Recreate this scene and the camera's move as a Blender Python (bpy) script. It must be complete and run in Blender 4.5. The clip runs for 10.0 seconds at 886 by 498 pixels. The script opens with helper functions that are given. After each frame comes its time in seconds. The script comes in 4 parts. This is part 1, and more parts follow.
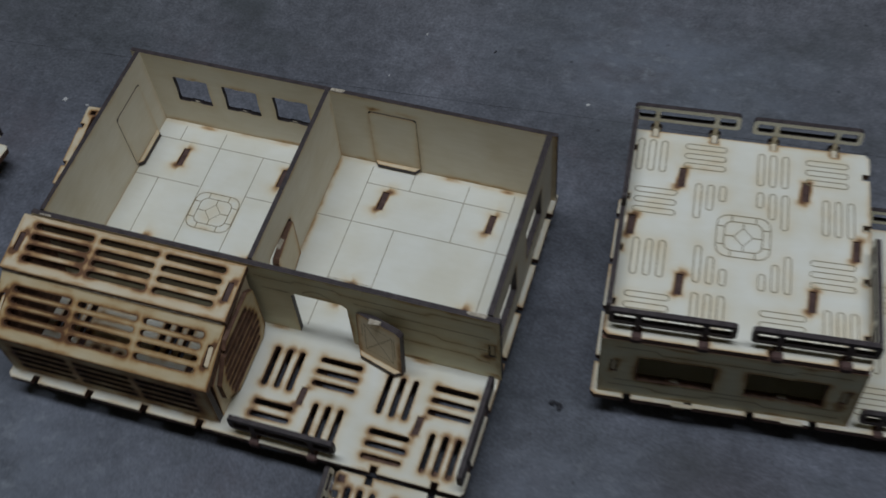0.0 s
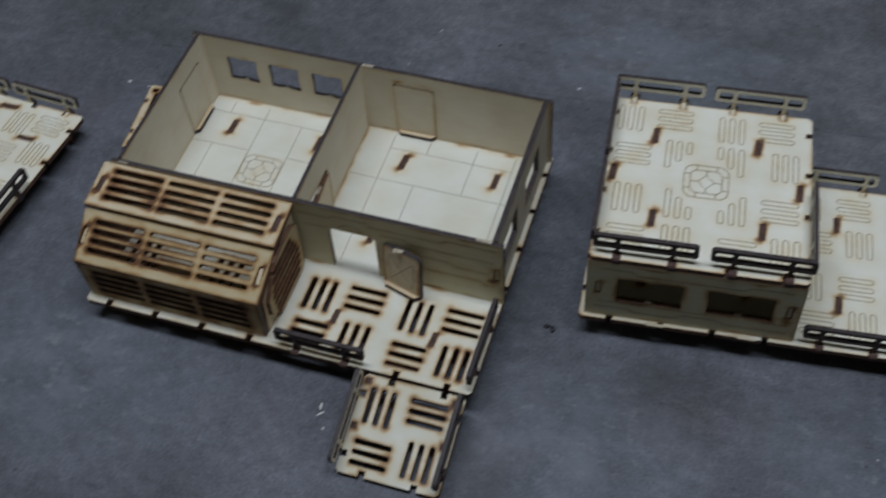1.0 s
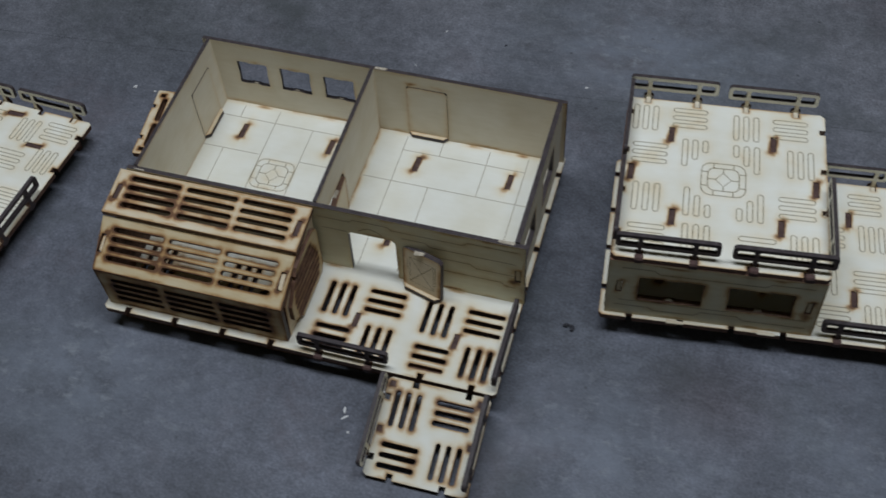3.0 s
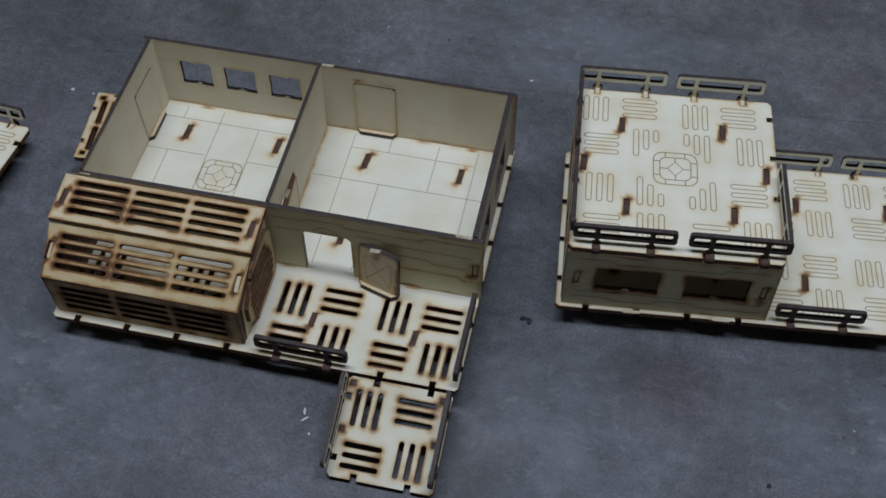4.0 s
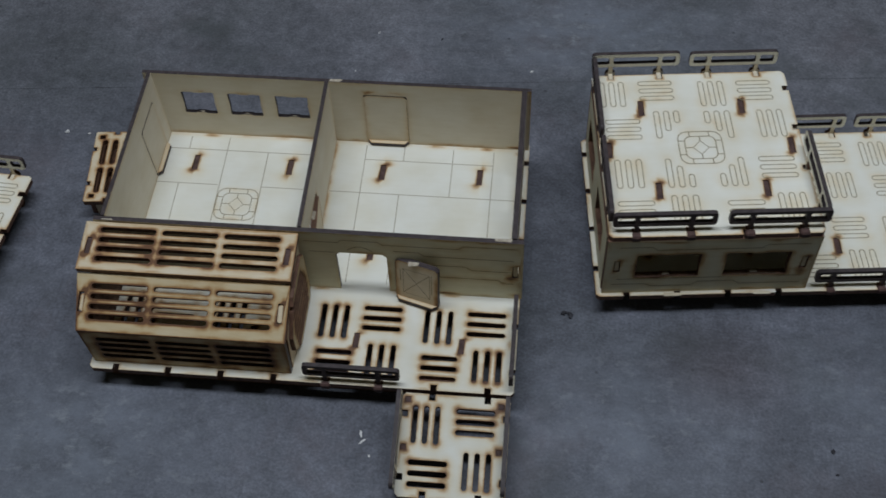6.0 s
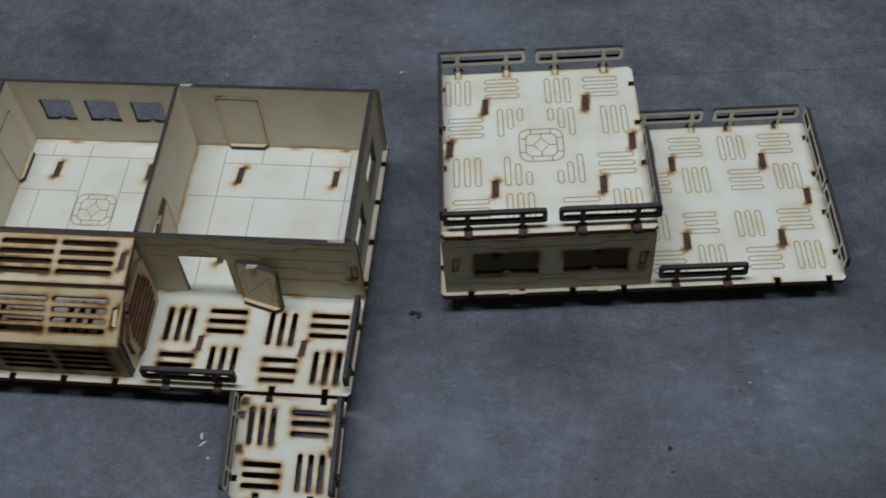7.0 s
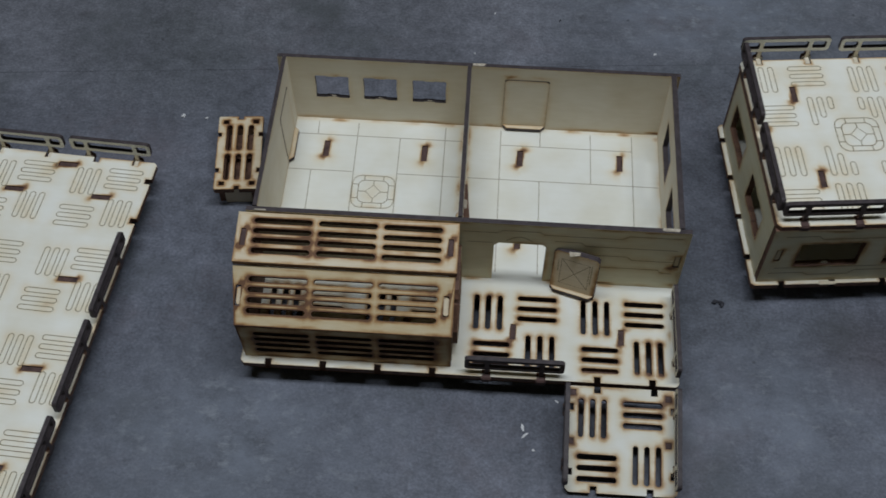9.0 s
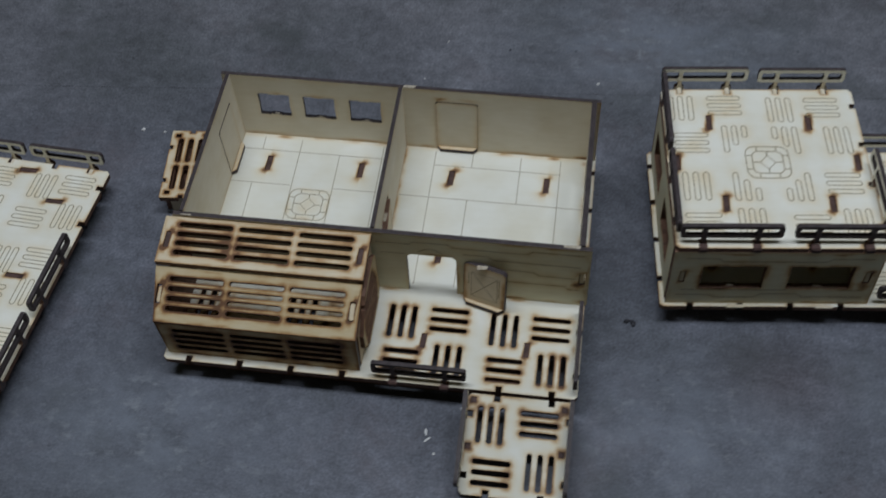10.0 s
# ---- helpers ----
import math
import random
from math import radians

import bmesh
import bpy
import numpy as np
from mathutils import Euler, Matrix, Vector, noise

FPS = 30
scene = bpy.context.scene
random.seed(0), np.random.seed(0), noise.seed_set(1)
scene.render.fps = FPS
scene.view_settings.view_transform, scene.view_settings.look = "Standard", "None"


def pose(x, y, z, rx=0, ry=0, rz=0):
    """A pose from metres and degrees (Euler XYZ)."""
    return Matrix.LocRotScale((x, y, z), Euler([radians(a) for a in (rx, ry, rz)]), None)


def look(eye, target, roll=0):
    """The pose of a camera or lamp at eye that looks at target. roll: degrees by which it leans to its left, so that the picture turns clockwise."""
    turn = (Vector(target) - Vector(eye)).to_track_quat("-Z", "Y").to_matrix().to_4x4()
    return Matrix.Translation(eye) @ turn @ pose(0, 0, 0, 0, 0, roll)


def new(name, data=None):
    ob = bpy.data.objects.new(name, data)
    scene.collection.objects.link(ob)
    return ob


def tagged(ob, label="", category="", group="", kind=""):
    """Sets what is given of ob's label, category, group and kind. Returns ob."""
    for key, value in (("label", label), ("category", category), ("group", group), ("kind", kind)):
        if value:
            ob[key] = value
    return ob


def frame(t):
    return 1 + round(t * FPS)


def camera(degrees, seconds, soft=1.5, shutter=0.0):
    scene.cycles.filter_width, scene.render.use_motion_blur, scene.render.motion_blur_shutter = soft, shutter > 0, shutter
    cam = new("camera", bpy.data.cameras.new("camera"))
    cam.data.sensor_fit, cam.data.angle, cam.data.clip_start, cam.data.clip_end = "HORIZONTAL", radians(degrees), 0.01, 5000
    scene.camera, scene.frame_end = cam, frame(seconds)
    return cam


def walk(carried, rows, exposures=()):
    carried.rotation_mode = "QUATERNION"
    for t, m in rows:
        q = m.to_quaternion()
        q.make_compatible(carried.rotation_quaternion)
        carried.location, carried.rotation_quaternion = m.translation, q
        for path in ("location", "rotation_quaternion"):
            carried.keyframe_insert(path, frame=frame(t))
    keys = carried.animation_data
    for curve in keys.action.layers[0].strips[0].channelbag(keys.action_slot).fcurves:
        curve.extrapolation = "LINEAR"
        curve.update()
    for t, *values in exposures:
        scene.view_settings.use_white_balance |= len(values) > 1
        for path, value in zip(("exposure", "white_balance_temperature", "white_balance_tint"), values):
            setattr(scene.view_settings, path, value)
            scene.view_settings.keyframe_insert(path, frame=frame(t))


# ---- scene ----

cam = camera(38.7, 10.0, soft=1.6, shutter=0.35)
PATH = [
    (0, (0.17338, -0.17561, 0.47400), (0.04830, 0.13317, -0.02501), -5.841),
    (0.1, (0.18889, -0.19292, 0.49160), (0.05588, 0.11807, -0.00397), -5.707),
    (0.2, (0.19212, -0.21816, 0.49908), (0.05805, 0.10513, 0.01173), -2.683),
    (0.3, (0.19713, -0.22491, 0.50833), (0.05738, 0.08525, 0.01409), -3.540),
    (0.4, (0.20091, -0.23942, 0.51693), (0.05685, 0.06394, 0.01972), -3.970),
    (0.5, (0.20216, -0.24802, 0.52242), (0.05490, 0.05221, 0.02424), -5.264),
    (0.6, (0.20348, -0.25633, 0.52354), (0.05104, 0.05681, 0.03497), -5.597),
    (0.7, (0.20030, -0.26197, 0.52377), (0.04606, 0.05705, 0.03958), -7.109),
    (0.8, (0.20666, -0.26814, 0.52637), (0.04725, 0.04959, 0.04300), -8.261),
    (1, (0.20038, -0.27541, 0.52210), (0.06902, 0.05877, 0.04140), -4.739),
    (1.2, (0.22725, -0.27843, 0.52654), (0.10191, 0.07062, 0.05490), -3.719),
    (1.3, (0.23811, -0.27828, 0.52956), (0.10843, 0.07008, 0.05857), -4.318),
    (1.5, (0.26278, -0.28157, 0.52428), (0.12402, 0.06344, 0.05342), -6.562),
    (1.8, (0.28124, -0.27897, 0.52560), (0.14321, 0.06187, 0.05149), -7.444),
    (2, (0.28693, -0.28092, 0.52826), (0.14080, 0.05695, 0.05446), -7.706),
    (2.2, (0.26605, -0.28335, 0.52777), (0.12905, 0.05345, 0.05050), -6.449),
    (2.5, (0.23452, -0.28390, 0.52482), (0.09888, 0.04995, 0.04508), -5.604),
    (2.7, (0.20878, -0.28180, 0.52420), (0.07930, 0.05216, 0.04285), -5.007),
    (3, (0.17318, -0.28152, 0.52760), (0.05982, 0.05541, 0.04424), -3.468),
    (3.2, (0.15409, -0.27922, 0.52375), (0.05079, 0.06033, 0.03999), -2.010),
    (4.3, (0.15746, -0.28538, 0.52726), (0.08465, 0.06064, 0.04253), -0.216),
    (4.5, (0.17991, -0.27859, 0.53109), (0.07407, 0.06386, 0.04992), -1.652),
    (4.8, (0.15548, -0.27371, 0.52780), (0.05952, 0.06736, 0.04360), 0.670),
    (5, (0.13765, -0.26847, 0.52585), (0.05606, 0.06908, 0.03655), -1.552),
    (5.2, (0.09518, -0.26837, 0.52634), (0.03446, 0.07050, 0.03493), -0.875),
    (6.3, (0.12074, -0.28113, 0.52746), (0.07896, 0.06319, 0.03787), -2.698),
    (6.5, (0.14713, -0.28176, 0.52681), (0.09760, 0.06447, 0.03930), -3.620),
    (6.8, (0.17834, -0.27558, 0.52547), (0.12096, 0.06699, 0.03622), -4.978),
    (7, (0.19816, -0.27025, 0.52396), (0.13707, 0.07132, 0.03448), -5.881),
    (7.2, (0.20221, -0.26548, 0.52431), (0.14205, 0.07392, 0.03319), -5.634),
    (7.5, (0.20627, -0.25612, 0.52060), (0.13821, 0.07857, 0.02729), -6.275),
    (7.7, (0.18845, -0.26080, 0.52209), (0.13418, 0.07568, 0.02828), -4.472),
    (8, (0.16359, -0.26472, 0.51859), (0.10761, 0.07016, 0.02390), -4.824),
    (8.3, (0.10411, -0.26364, 0.52220), (0.06375, 0.06830, 0.02400), -2.342),
    (8.5, (0.06524, -0.26344, 0.52236), (0.03805, 0.06600, 0.02163), -0.592),
    (8.7, (0.03529, -0.26359, 0.52177), (0.00799, 0.06494, 0.02044), -0.750),
    (9, (0.00349, -0.27005, 0.52248), (-0.01129, 0.06271, 0.02342), 1.064),
    (9.3, (0.00422, -0.27102, 0.52869), (-0.00515, 0.06059, 0.02875), 1.720),
    (9.5, (0.01037, -0.27260, 0.52399), (-0.00293, 0.05919, 0.02425), 1.494),
    (9.8, (0.05794, -0.28058, 0.52914), (0.01694, 0.05491, 0.03339), -1.265),
    (10, (0.08865, -0.29130, 0.53551), (0.03013, 0.05521, 0.04918), -2.658),
]
# the camera opens a little darker and settles
GAIN = [(0.0, -0.55), (0.5, -0.5), (1.0, -0.36), (2.0, -0.13), (3.0, -0.15), (4.5, -0.27), (6.5, -0.28), (7.5, -0.15), (8.3, -0.15), (9.0, -0.2), (9.5, -0.23), (10.0, -0.27)]
walk(cam, [(t, look(eye, target, roll)) for t, eye, target, roll in PATH], GAIN)

# ---- light ----
world = bpy.data.worlds.new("room_air")
scene.world = world
world.use_nodes = True
world.node_tree.nodes["Background"].inputs[0].default_value = (1.0, 0.9, 0.75, 1)
world.node_tree.nodes["Background"].inputs[1].default_value = 0.05
LAMP_POWER = 20.5
lamp_data = bpy.data.lights.new("ceiling_lamp_light", "AREA")
lamp_data.shape, lamp_data.size, lamp_data.size_y = "RECTANGLE", 1.3, 0.24
lamp_data.energy, lamp_data.color = LAMP_POWER, (0.846, 0.918, 1.0)
lamp = new("ceiling_lamp_light", lamp_data)
lamp.matrix_world = look((0.06, 0.06, 1.58), (0.06, 0.061, 0.0))

# ---- materials ----


def material(name):
    m = bpy.data.materials.new(name)
    m.use_nodes = True
    n, l = m.node_tree.nodes, m.node_tree.links
    return m, n, l, n["Principled BSDF"]


def node(n, kind, **values):
    made = n.new(kind)
    for key, value in values.items():
        made.inputs[key.replace("_", " ")].default_value = value
    return made


def ramp(n, stops):
    r = n.new("ShaderNodeValToRGB")
    while len(r.color_ramp.elements) < len(stops):
        r.color_ramp.elements.new(0.5)
    for e, (p, c) in zip(r.color_ramp.elements, stops):
        e.position, e.color = p, (*c, 1)
    return r


def mix(n, l, fac, a, b, blend="MIX"):
    m = n.new("ShaderNodeMix")
    m.data_type, m.blend_type = "RGBA", blend
    for socket, value in ((m.inputs[0], fac), (m.inputs[6], a), (m.inputs[7], b)):
        if hasattr(value, "is_linked"):
            l.new(value, socket)
        else:
            socket.default_value = value
    return m.outputs[2]


def math_node(n, l, op, a, b):
    m = n.new("ShaderNodeMath")
    m.operation = op
    for socket, value in zip(m.inputs, (a, b)):
        if hasattr(value, "is_linked"):
            l.new(value, socket)
        else:
            socket.default_value = value
    return m.outputs[0]


def plywood(name, light, dark):
    """Sanded plywood, with fine grain, soft blotches and the brown burn that the cutting beam leaves beside each cut."""
    m, n, l, b = material(name)
    co = n.new("ShaderNodeTexCoord")
    mp = n.new("ShaderNodeMapping")
    mp.inputs["Scale"].default_value = (90, 380, 380)
    l.new(co.outputs["Object"], mp.inputs["Vector"])
    grain = node(n, "ShaderNodeTexNoise", Scale=1.0, Detail=5.0, Roughness=0.6)
    l.new(mp.outputs[0], grain.inputs["Vector"])
    blot = node(n, "ShaderNodeTexNoise", Scale=38.0, Detail=3.0)
    l.new(co.outputs["Object"], blot.inputs["Vector"])
    r1 = ramp(n, [(0.3, dark), (0.7, light)])
    l.new(grain.outputs["Fac"], r1.inputs[0])
    r2 = ramp(n, [(0.3, (0.88, 0.84, 0.75)), (0.6, (1, 1, 1))])
    l.new(blot.outputs["Fac"], r2.inputs[0])
    base = mix(n, l, 0.7, r1.outputs[0], r2.outputs[0], "MULTIPLY")
    at = n.new("ShaderNodeAttribute")
    at.attribute_name = "scorch"
    smoke = node(n, "ShaderNodeTexNoise", Scale=210.0, Detail=4.0, Roughness=0.65)
    l.new(co.outputs["Object"], smoke.inputs["Vector"])
    patchy = math_node(n, l, "MULTIPLY_ADD", smoke.outputs["Fac"], 1.1)
    patchy.node.inputs[2].default_value = 0.42
    burnt = math_node(n, l, "MULTIPLY", at.outputs["Fac"], patchy)
    burnt.node.use_clamp = True
    tan = ramp(n, [(0.0, (1, 1, 1)), (0.25, (0.95, 0.875, 0.765)), (0.55, (0.69, 0.485, 0.30)), (0.78, (0.43, 0.265, 0.155)), (1.0, (0.22, 0.115, 0.068))])
    l.new(burnt, tan.inputs[0])
    colour = mix(n, l, 1.0, base, tan.outputs[0], "MULTIPLY")
    l.new(colour, b.inputs["Base Color"])
    b.inputs["Roughness"].default_value = 0.62
    b.inputs["Specular IOR Level"].default_value = 0.3
    bump = node(n, "ShaderNodeBump", Strength=0.06, Distance=0.0003)
    l.new(grain.outputs["Fac"], bump.inputs["Height"])
    l.new(bump.outputs[0], b.inputs["Normal"])
    return m


def plain(name, stops, scale, rough, spec=0.3, bump_d=0.0002):
    m, n, l, b = material(name)
    co = n.new("ShaderNodeTexCoord")
    t = node(n, "ShaderNodeTexNoise", Scale=scale, Detail=5.0, Roughness=0.6)
    l.new(co.outputs["Object"], t.inputs["Vector"])
    r = ramp(n, stops)
    l.new(t.outputs["Fac"], r.inputs[0])
    l.new(r.outputs[0], b.inputs["Base Color"])
    b.inputs["Roughness"].default_value = rough
    b.inputs["Specular IOR Level"].default_value = spec
    bump = node(n, "ShaderNodeBump", Strength=0.4, Distance=bump_d)
    l.new(t.outputs["Fac"], bump.inputs["Height"])
    l.new(bump.outputs[0], b.inputs["Normal"])
    return m


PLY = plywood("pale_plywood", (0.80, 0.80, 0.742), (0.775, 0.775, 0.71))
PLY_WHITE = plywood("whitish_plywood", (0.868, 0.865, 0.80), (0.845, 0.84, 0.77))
# warm shade on the upright walls is put into these two yellower plywoods
PLY_OLIVE = plywood("olive_shade_plywood", (0.765, 0.745, 0.585), (0.70, 0.675, 0.505))
PLY_WALL = plywood("yellow_shade_plywood", (0.745, 0.695, 0.598), (0.70, 0.648, 0.54))
PLY_WARM = plywood("warm_plywood", (0.74, 0.665, 0.535), (0.67, 0.59, 0.45))
PLY_TAN = plywood("smoked_tan_plywood", (0.61, 0.525, 0.36), (0.53, 0.44, 0.285))
CHAR = plain("charred_cut_edge", [(0.3, (0.034, 0.027, 0.029)), (0.7, (0.074, 0.059, 0.063))], 300, 0.55)
SOOT = plain("sooty_plywood_face", [(0.3, (0.050, 0.038, 0.040)), (0.7, (0.105, 0.080, 0.078))], 220, 0.6)
KEY = plain("browned_tab_end", [(0.3, (0.045, 0.026, 0.024)), (0.7, (0.115, 0.066, 0.058))], 260, 0.65)
BROWN = plain("cut_edge_and_shade_brown", [(0.3, (0.072, 0.038, 0.027)), (0.7, (0.19, 0.100, 0.064))], 300, 0.6)
ETCH = plain("etched_line", [(0.3, (0.21, 0.168, 0.095)), (0.7, (0.35, 0.29, 0.18))], 400, 0.8)
JOINT = plain("fine_joint_line", [(0.3, (0.24, 0.20, 0.14)), (0.7, (0.40, 0.35, 0.26))], 400, 0.8)
BARE = plain("torn_pale_wood", [(0.3, (0.30, 0.25, 0.19)), (0.7, (0.62, 0.56, 0.46))], 900, 0.8)
CRUMB_DARK = plain("dark_crumb", [(0.3, (0.015, 0.015, 0.02)), (0.7, (0.05, 0.05, 0.06))], 500, 0.7)
CRUMB_PALE = plain("pale_crumb", [(0.3, (0.5, 0.5, 0.5)), (0.7, (0.75, 0.75, 0.76))], 500, 0.8)
SEAM = plain("dusty_joint", [(0.42, (0.026, 0.027, 0.033)), (0.58, (0.085, 0.088, 0.105))], 60, 0.8)
WALL_PAINT = plain("wall_paint", [(0.3, (0.225, 0.196, 0.092)), (0.7, (0.27, 0.236, 0.115))], 6, 0.8)


def table_paint():
    """Blue-grey paint, rubbed and dusty: soft patches, warm stains, short scuffs along the board, fine grain and dark specks."""
    m, n, l, b = material("grey_table_paint")
    co = n.new("ShaderNodeTexCoord")

    def noise_of(scale, detail, rough=0.55, stretch=(1, 1, 1), shift=(0, 0, 0)):
        mp = n.new("ShaderNodeMapping")
        mp.inputs["Scale"].default_value, mp.inputs["Location"].default_value = stretch, shift
        l.new(co.outputs["Object"], mp.inputs["Vector"])
        t = node(n, "ShaderNodeTexNoise", Scale=scale, Detail=detail, Roughness=rough)
        l.new(mp.outputs[0], t.inputs["Vector"])
        return t.outputs["Fac"]

    def banded(fac, stops):
        r = ramp(n, stops)
        l.new(fac, r.inputs[0])
        return r.outputs[0]

    grey = lambda v: (v, v, v)
    c = banded(noise_of(7.0, 4.0, 0.6), [(0.30, (0.074, 0.082, 0.097)), (0.5, (0.101, 0.108, 0.134)), (0.72, (0.141, 0.151, 0.186))])
    c = mix(n, l, 1.0, c, banded(noise_of(24.0, 6.0, 0.65, (0.8, 1.15, 1), (3, 1, 0)), [(0.32, grey(0.78)), (0.5, grey(1.0)), (0.70, grey(1.28))]), "MULTIPLY")
    c = mix(n, l, 1.0, c, banded(noise_of(150.0, 5.0, 0.7), [(0.30, grey(0.76)), (0.5, grey(1.0)), (0.72, grey(1.30))]), "MULTIPLY")
    c = mix(n, l, 1.0, c, banded(noise_of(700.0, 3.0, 0.7), [(0.30, grey(0.72)), (0.5, grey(1.0)), (0.70, grey(1.34))]), "MULTIPLY")
    # towards the back the colour grows a little paler and more neutral
    split = n.new("ShaderNodeSeparateXYZ")
    l.new(co.outputs["Object"], split.inputs[0])
    wave = math_node(n, l, "MULTIPLY_ADD", noise_of(9.0, 4.0), 0.16)
    wave.node.inputs[2].default_value = -0.08
    back = banded(math_node(n, l, "ADD", wave, split.outputs["Y"]), [(0.09, grey(0)), (0.26, grey(1))])
    c = mix(n, l, math_node(n, l, "MULTIPLY", back, 0.8), c, mix(n, l, 1.0, c, (1.36, 1.30, 1.20, 1), "MULTIPLY"))
    # warm stains and neutral dark ones
    warm = banded(noise_of(13.0, 5.0, 0.7), [(0.54, grey(0)), (0.70, grey(1))])
    c = mix(n, l, math_node(n, l, "MULTIPLY", warm, 0.4), c, (0.108, 0.088, 0.100, 1))
    dull = banded(noise_of(16.0, 4.0, 0.6, (1, 1, 1), (5, 2, 0)), [(0.56, grey(0)), (0.70, grey(1))])
    c = mix(n, l, math_node(n, l, "MULTIPLY", dull, 0.5), c, (0.066, 0.074, 0.078, 1))

    # dusty, scuffed patches in front of the models
    def patch(x, y, rx, ry):
        mp = n.new("ShaderNodeMapping")
        mp.inputs["Location"].default_value, mp.inputs["Scale"].default_value = (-x / rx, -y / ry, 0), (1 / rx, 1 / ry, 0)
        l.new(co.outputs["Object"], mp.inputs["Vector"])
        g = n.new("ShaderNodeTexGradient")
        g.gradient_type = "SPHERICAL"
        l.new(mp.outputs[0], g.inputs["Vector"])
        return g.outputs["Fac"]

    worn = patch(0.154, -0.004, 0.068, 0.052)
    for x, y, rx, ry in ((0.30, 0.022, 0.09, 0.05), (-0.10, -0.03, 0.10, 0.06), (0.13, 0.25, 0.12, 0.06)):
        worn = math_node(n, l, "MAXIMUM", worn, patch(x, y, rx, ry))
    soft = banded(noise_of(34.0, 6.0, 0.7, (0.8, 1.2, 1)), [(0.33, grey(0)), (0.62, grey(1))])
    c = mix(n, l, math_node(n, l, "MULTIPLY", math_node(n, l, "MULTIPLY", worn, soft), 0.95), c, (0.190, 0.213, 0.262, 1))
    scuff = banded(noise_of(120.0, 4.0, 0.7, (0.85, 1.2, 1)), [(0.54, grey(0)), (0.72, grey(1))])
    wear = math_node(n, l, "ADD", math_node(n, l, "MULTIPLY", worn, 0.95), 0.04)
    c = mix(n, l, math_node(n, l, "MULTIPLY", scuff, wear), c, (0.245, 0.265, 0.30, 1))
    c = mix(n, l, math_node(n, l, "MULTIPLY", patch(0.198, 0.030, 0.042, 0.034), 0.9), c, mix(n, l, 1.0, c, (0.80, 0.70, 0.68, 1), "MULTIPLY"))
    c = mix(n, l, math_node(n, l, "MULTIPLY", patch(0.225, -0.052, 0.06, 0.05), 0.9), c, mix(n, l, 1.0, c, (0.74, 0.74, 0.74, 1), "MULTIPLY"))
    # dark specks and pits
    v = node(n, "ShaderNodeTexVoronoi", Scale=85.0)
    l.new(co.outputs["Object"], v.inputs["Vector"])
    speck = banded(v.outputs["Distance"], [(0.05, grey(1)), (0.10, grey(0))])
    few = banded(noise_of(30.0, 2.0), [(0.5, grey(0)), (0.6, grey(1))])
    c = mix(n, l, math_node(n, l, "MULTIPLY", math_node(n, l, "MULTIPLY", speck, few), 0.6), c, (0.035, 0.036, 0.042, 1))
    l.new(c, b.inputs["Base Color"])
    l.new(banded(noise_of(40.0, 5.0, 0.7), [(0.3, grey(0.48)), (0.7, grey(0.66))]), b.inputs["Roughness"])
    b.inputs["Specular IOR Level"].default_value = 0.3
    bump = node(n, "ShaderNodeBump", Strength=0.35, Distance=0.0005)
    l.new(noise_of(260.0, 4.0, 0.7), bump.inputs["Height"])
    l.new(bump.outputs[0], b.inputs["Normal"])
    return m


TABLE = table_paint()

from mathutils import geometry

# ---- shapes; lengths in millimetres until they become meshes ----
MM = 0.001


def fr(origin, u, v):
    """The frame of a board: its origin, its first and its second axis."""
    u, v = Vector(u).normalized(), Vector(v).normalized()
    w = u.cross(v)
    m = Matrix((u, v, w)).transposed().to_4x4()
    m.translation = Vector(origin) * MM
    return m


def area_of(loop):
    return sum(a[0] * b[1] - b[0] * a[1] for a, b in zip(loop, loop[1:] + loop[:1])) / 2


def ccw(loop):
    return loop if area_of(loop) > 0 else loop[::-1]


def offset(loop, d):
    """The counter-clockwise loop, moved inwards by d."""
    out = []
    for p, q, r in zip(loop[-1:] + loop[:-1], loop, loop[1:] + loop[:1]):
        a, b = Vector((q[0] - p[0], q[1] - p[1])).normalized(), Vector((r[0] - q[0], r[1] - q[1])).normalized()
        na, nb = Vector((-a.y, a.x)), Vector((-b.y, b.x))
        s = na + nb
        k = d / max(0.35, s.dot(na)) if s.length > 1e-6 else d
        out.append((q[0] + s.x * k, q[1] + s.y * k))
    return out


def rrect(cx, cy, w, h, r=0.0, n=3):
    r = min(r, w / 2 - 1e-3, h / 2 - 1e-3)
    if r <= 0:
        return [(cx - w / 2, cy - h / 2), (cx + w / 2, cy - h / 2), (cx + w / 2, cy + h / 2), (cx - w / 2, cy + h / 2)]
    out = []
    for k, (sx, sy) in enumerate(((1, -1), (1, 1), (-1, 1), (-1, -1))):
        for i in range(n + 1):
            a = radians(-90 + 90 * k + 90 * i / n)
            out.append((cx + sx * (w / 2 - r) + r * math.cos(a), cy + sy * (h / 2 - r) + r * math.sin(a)))
    return out


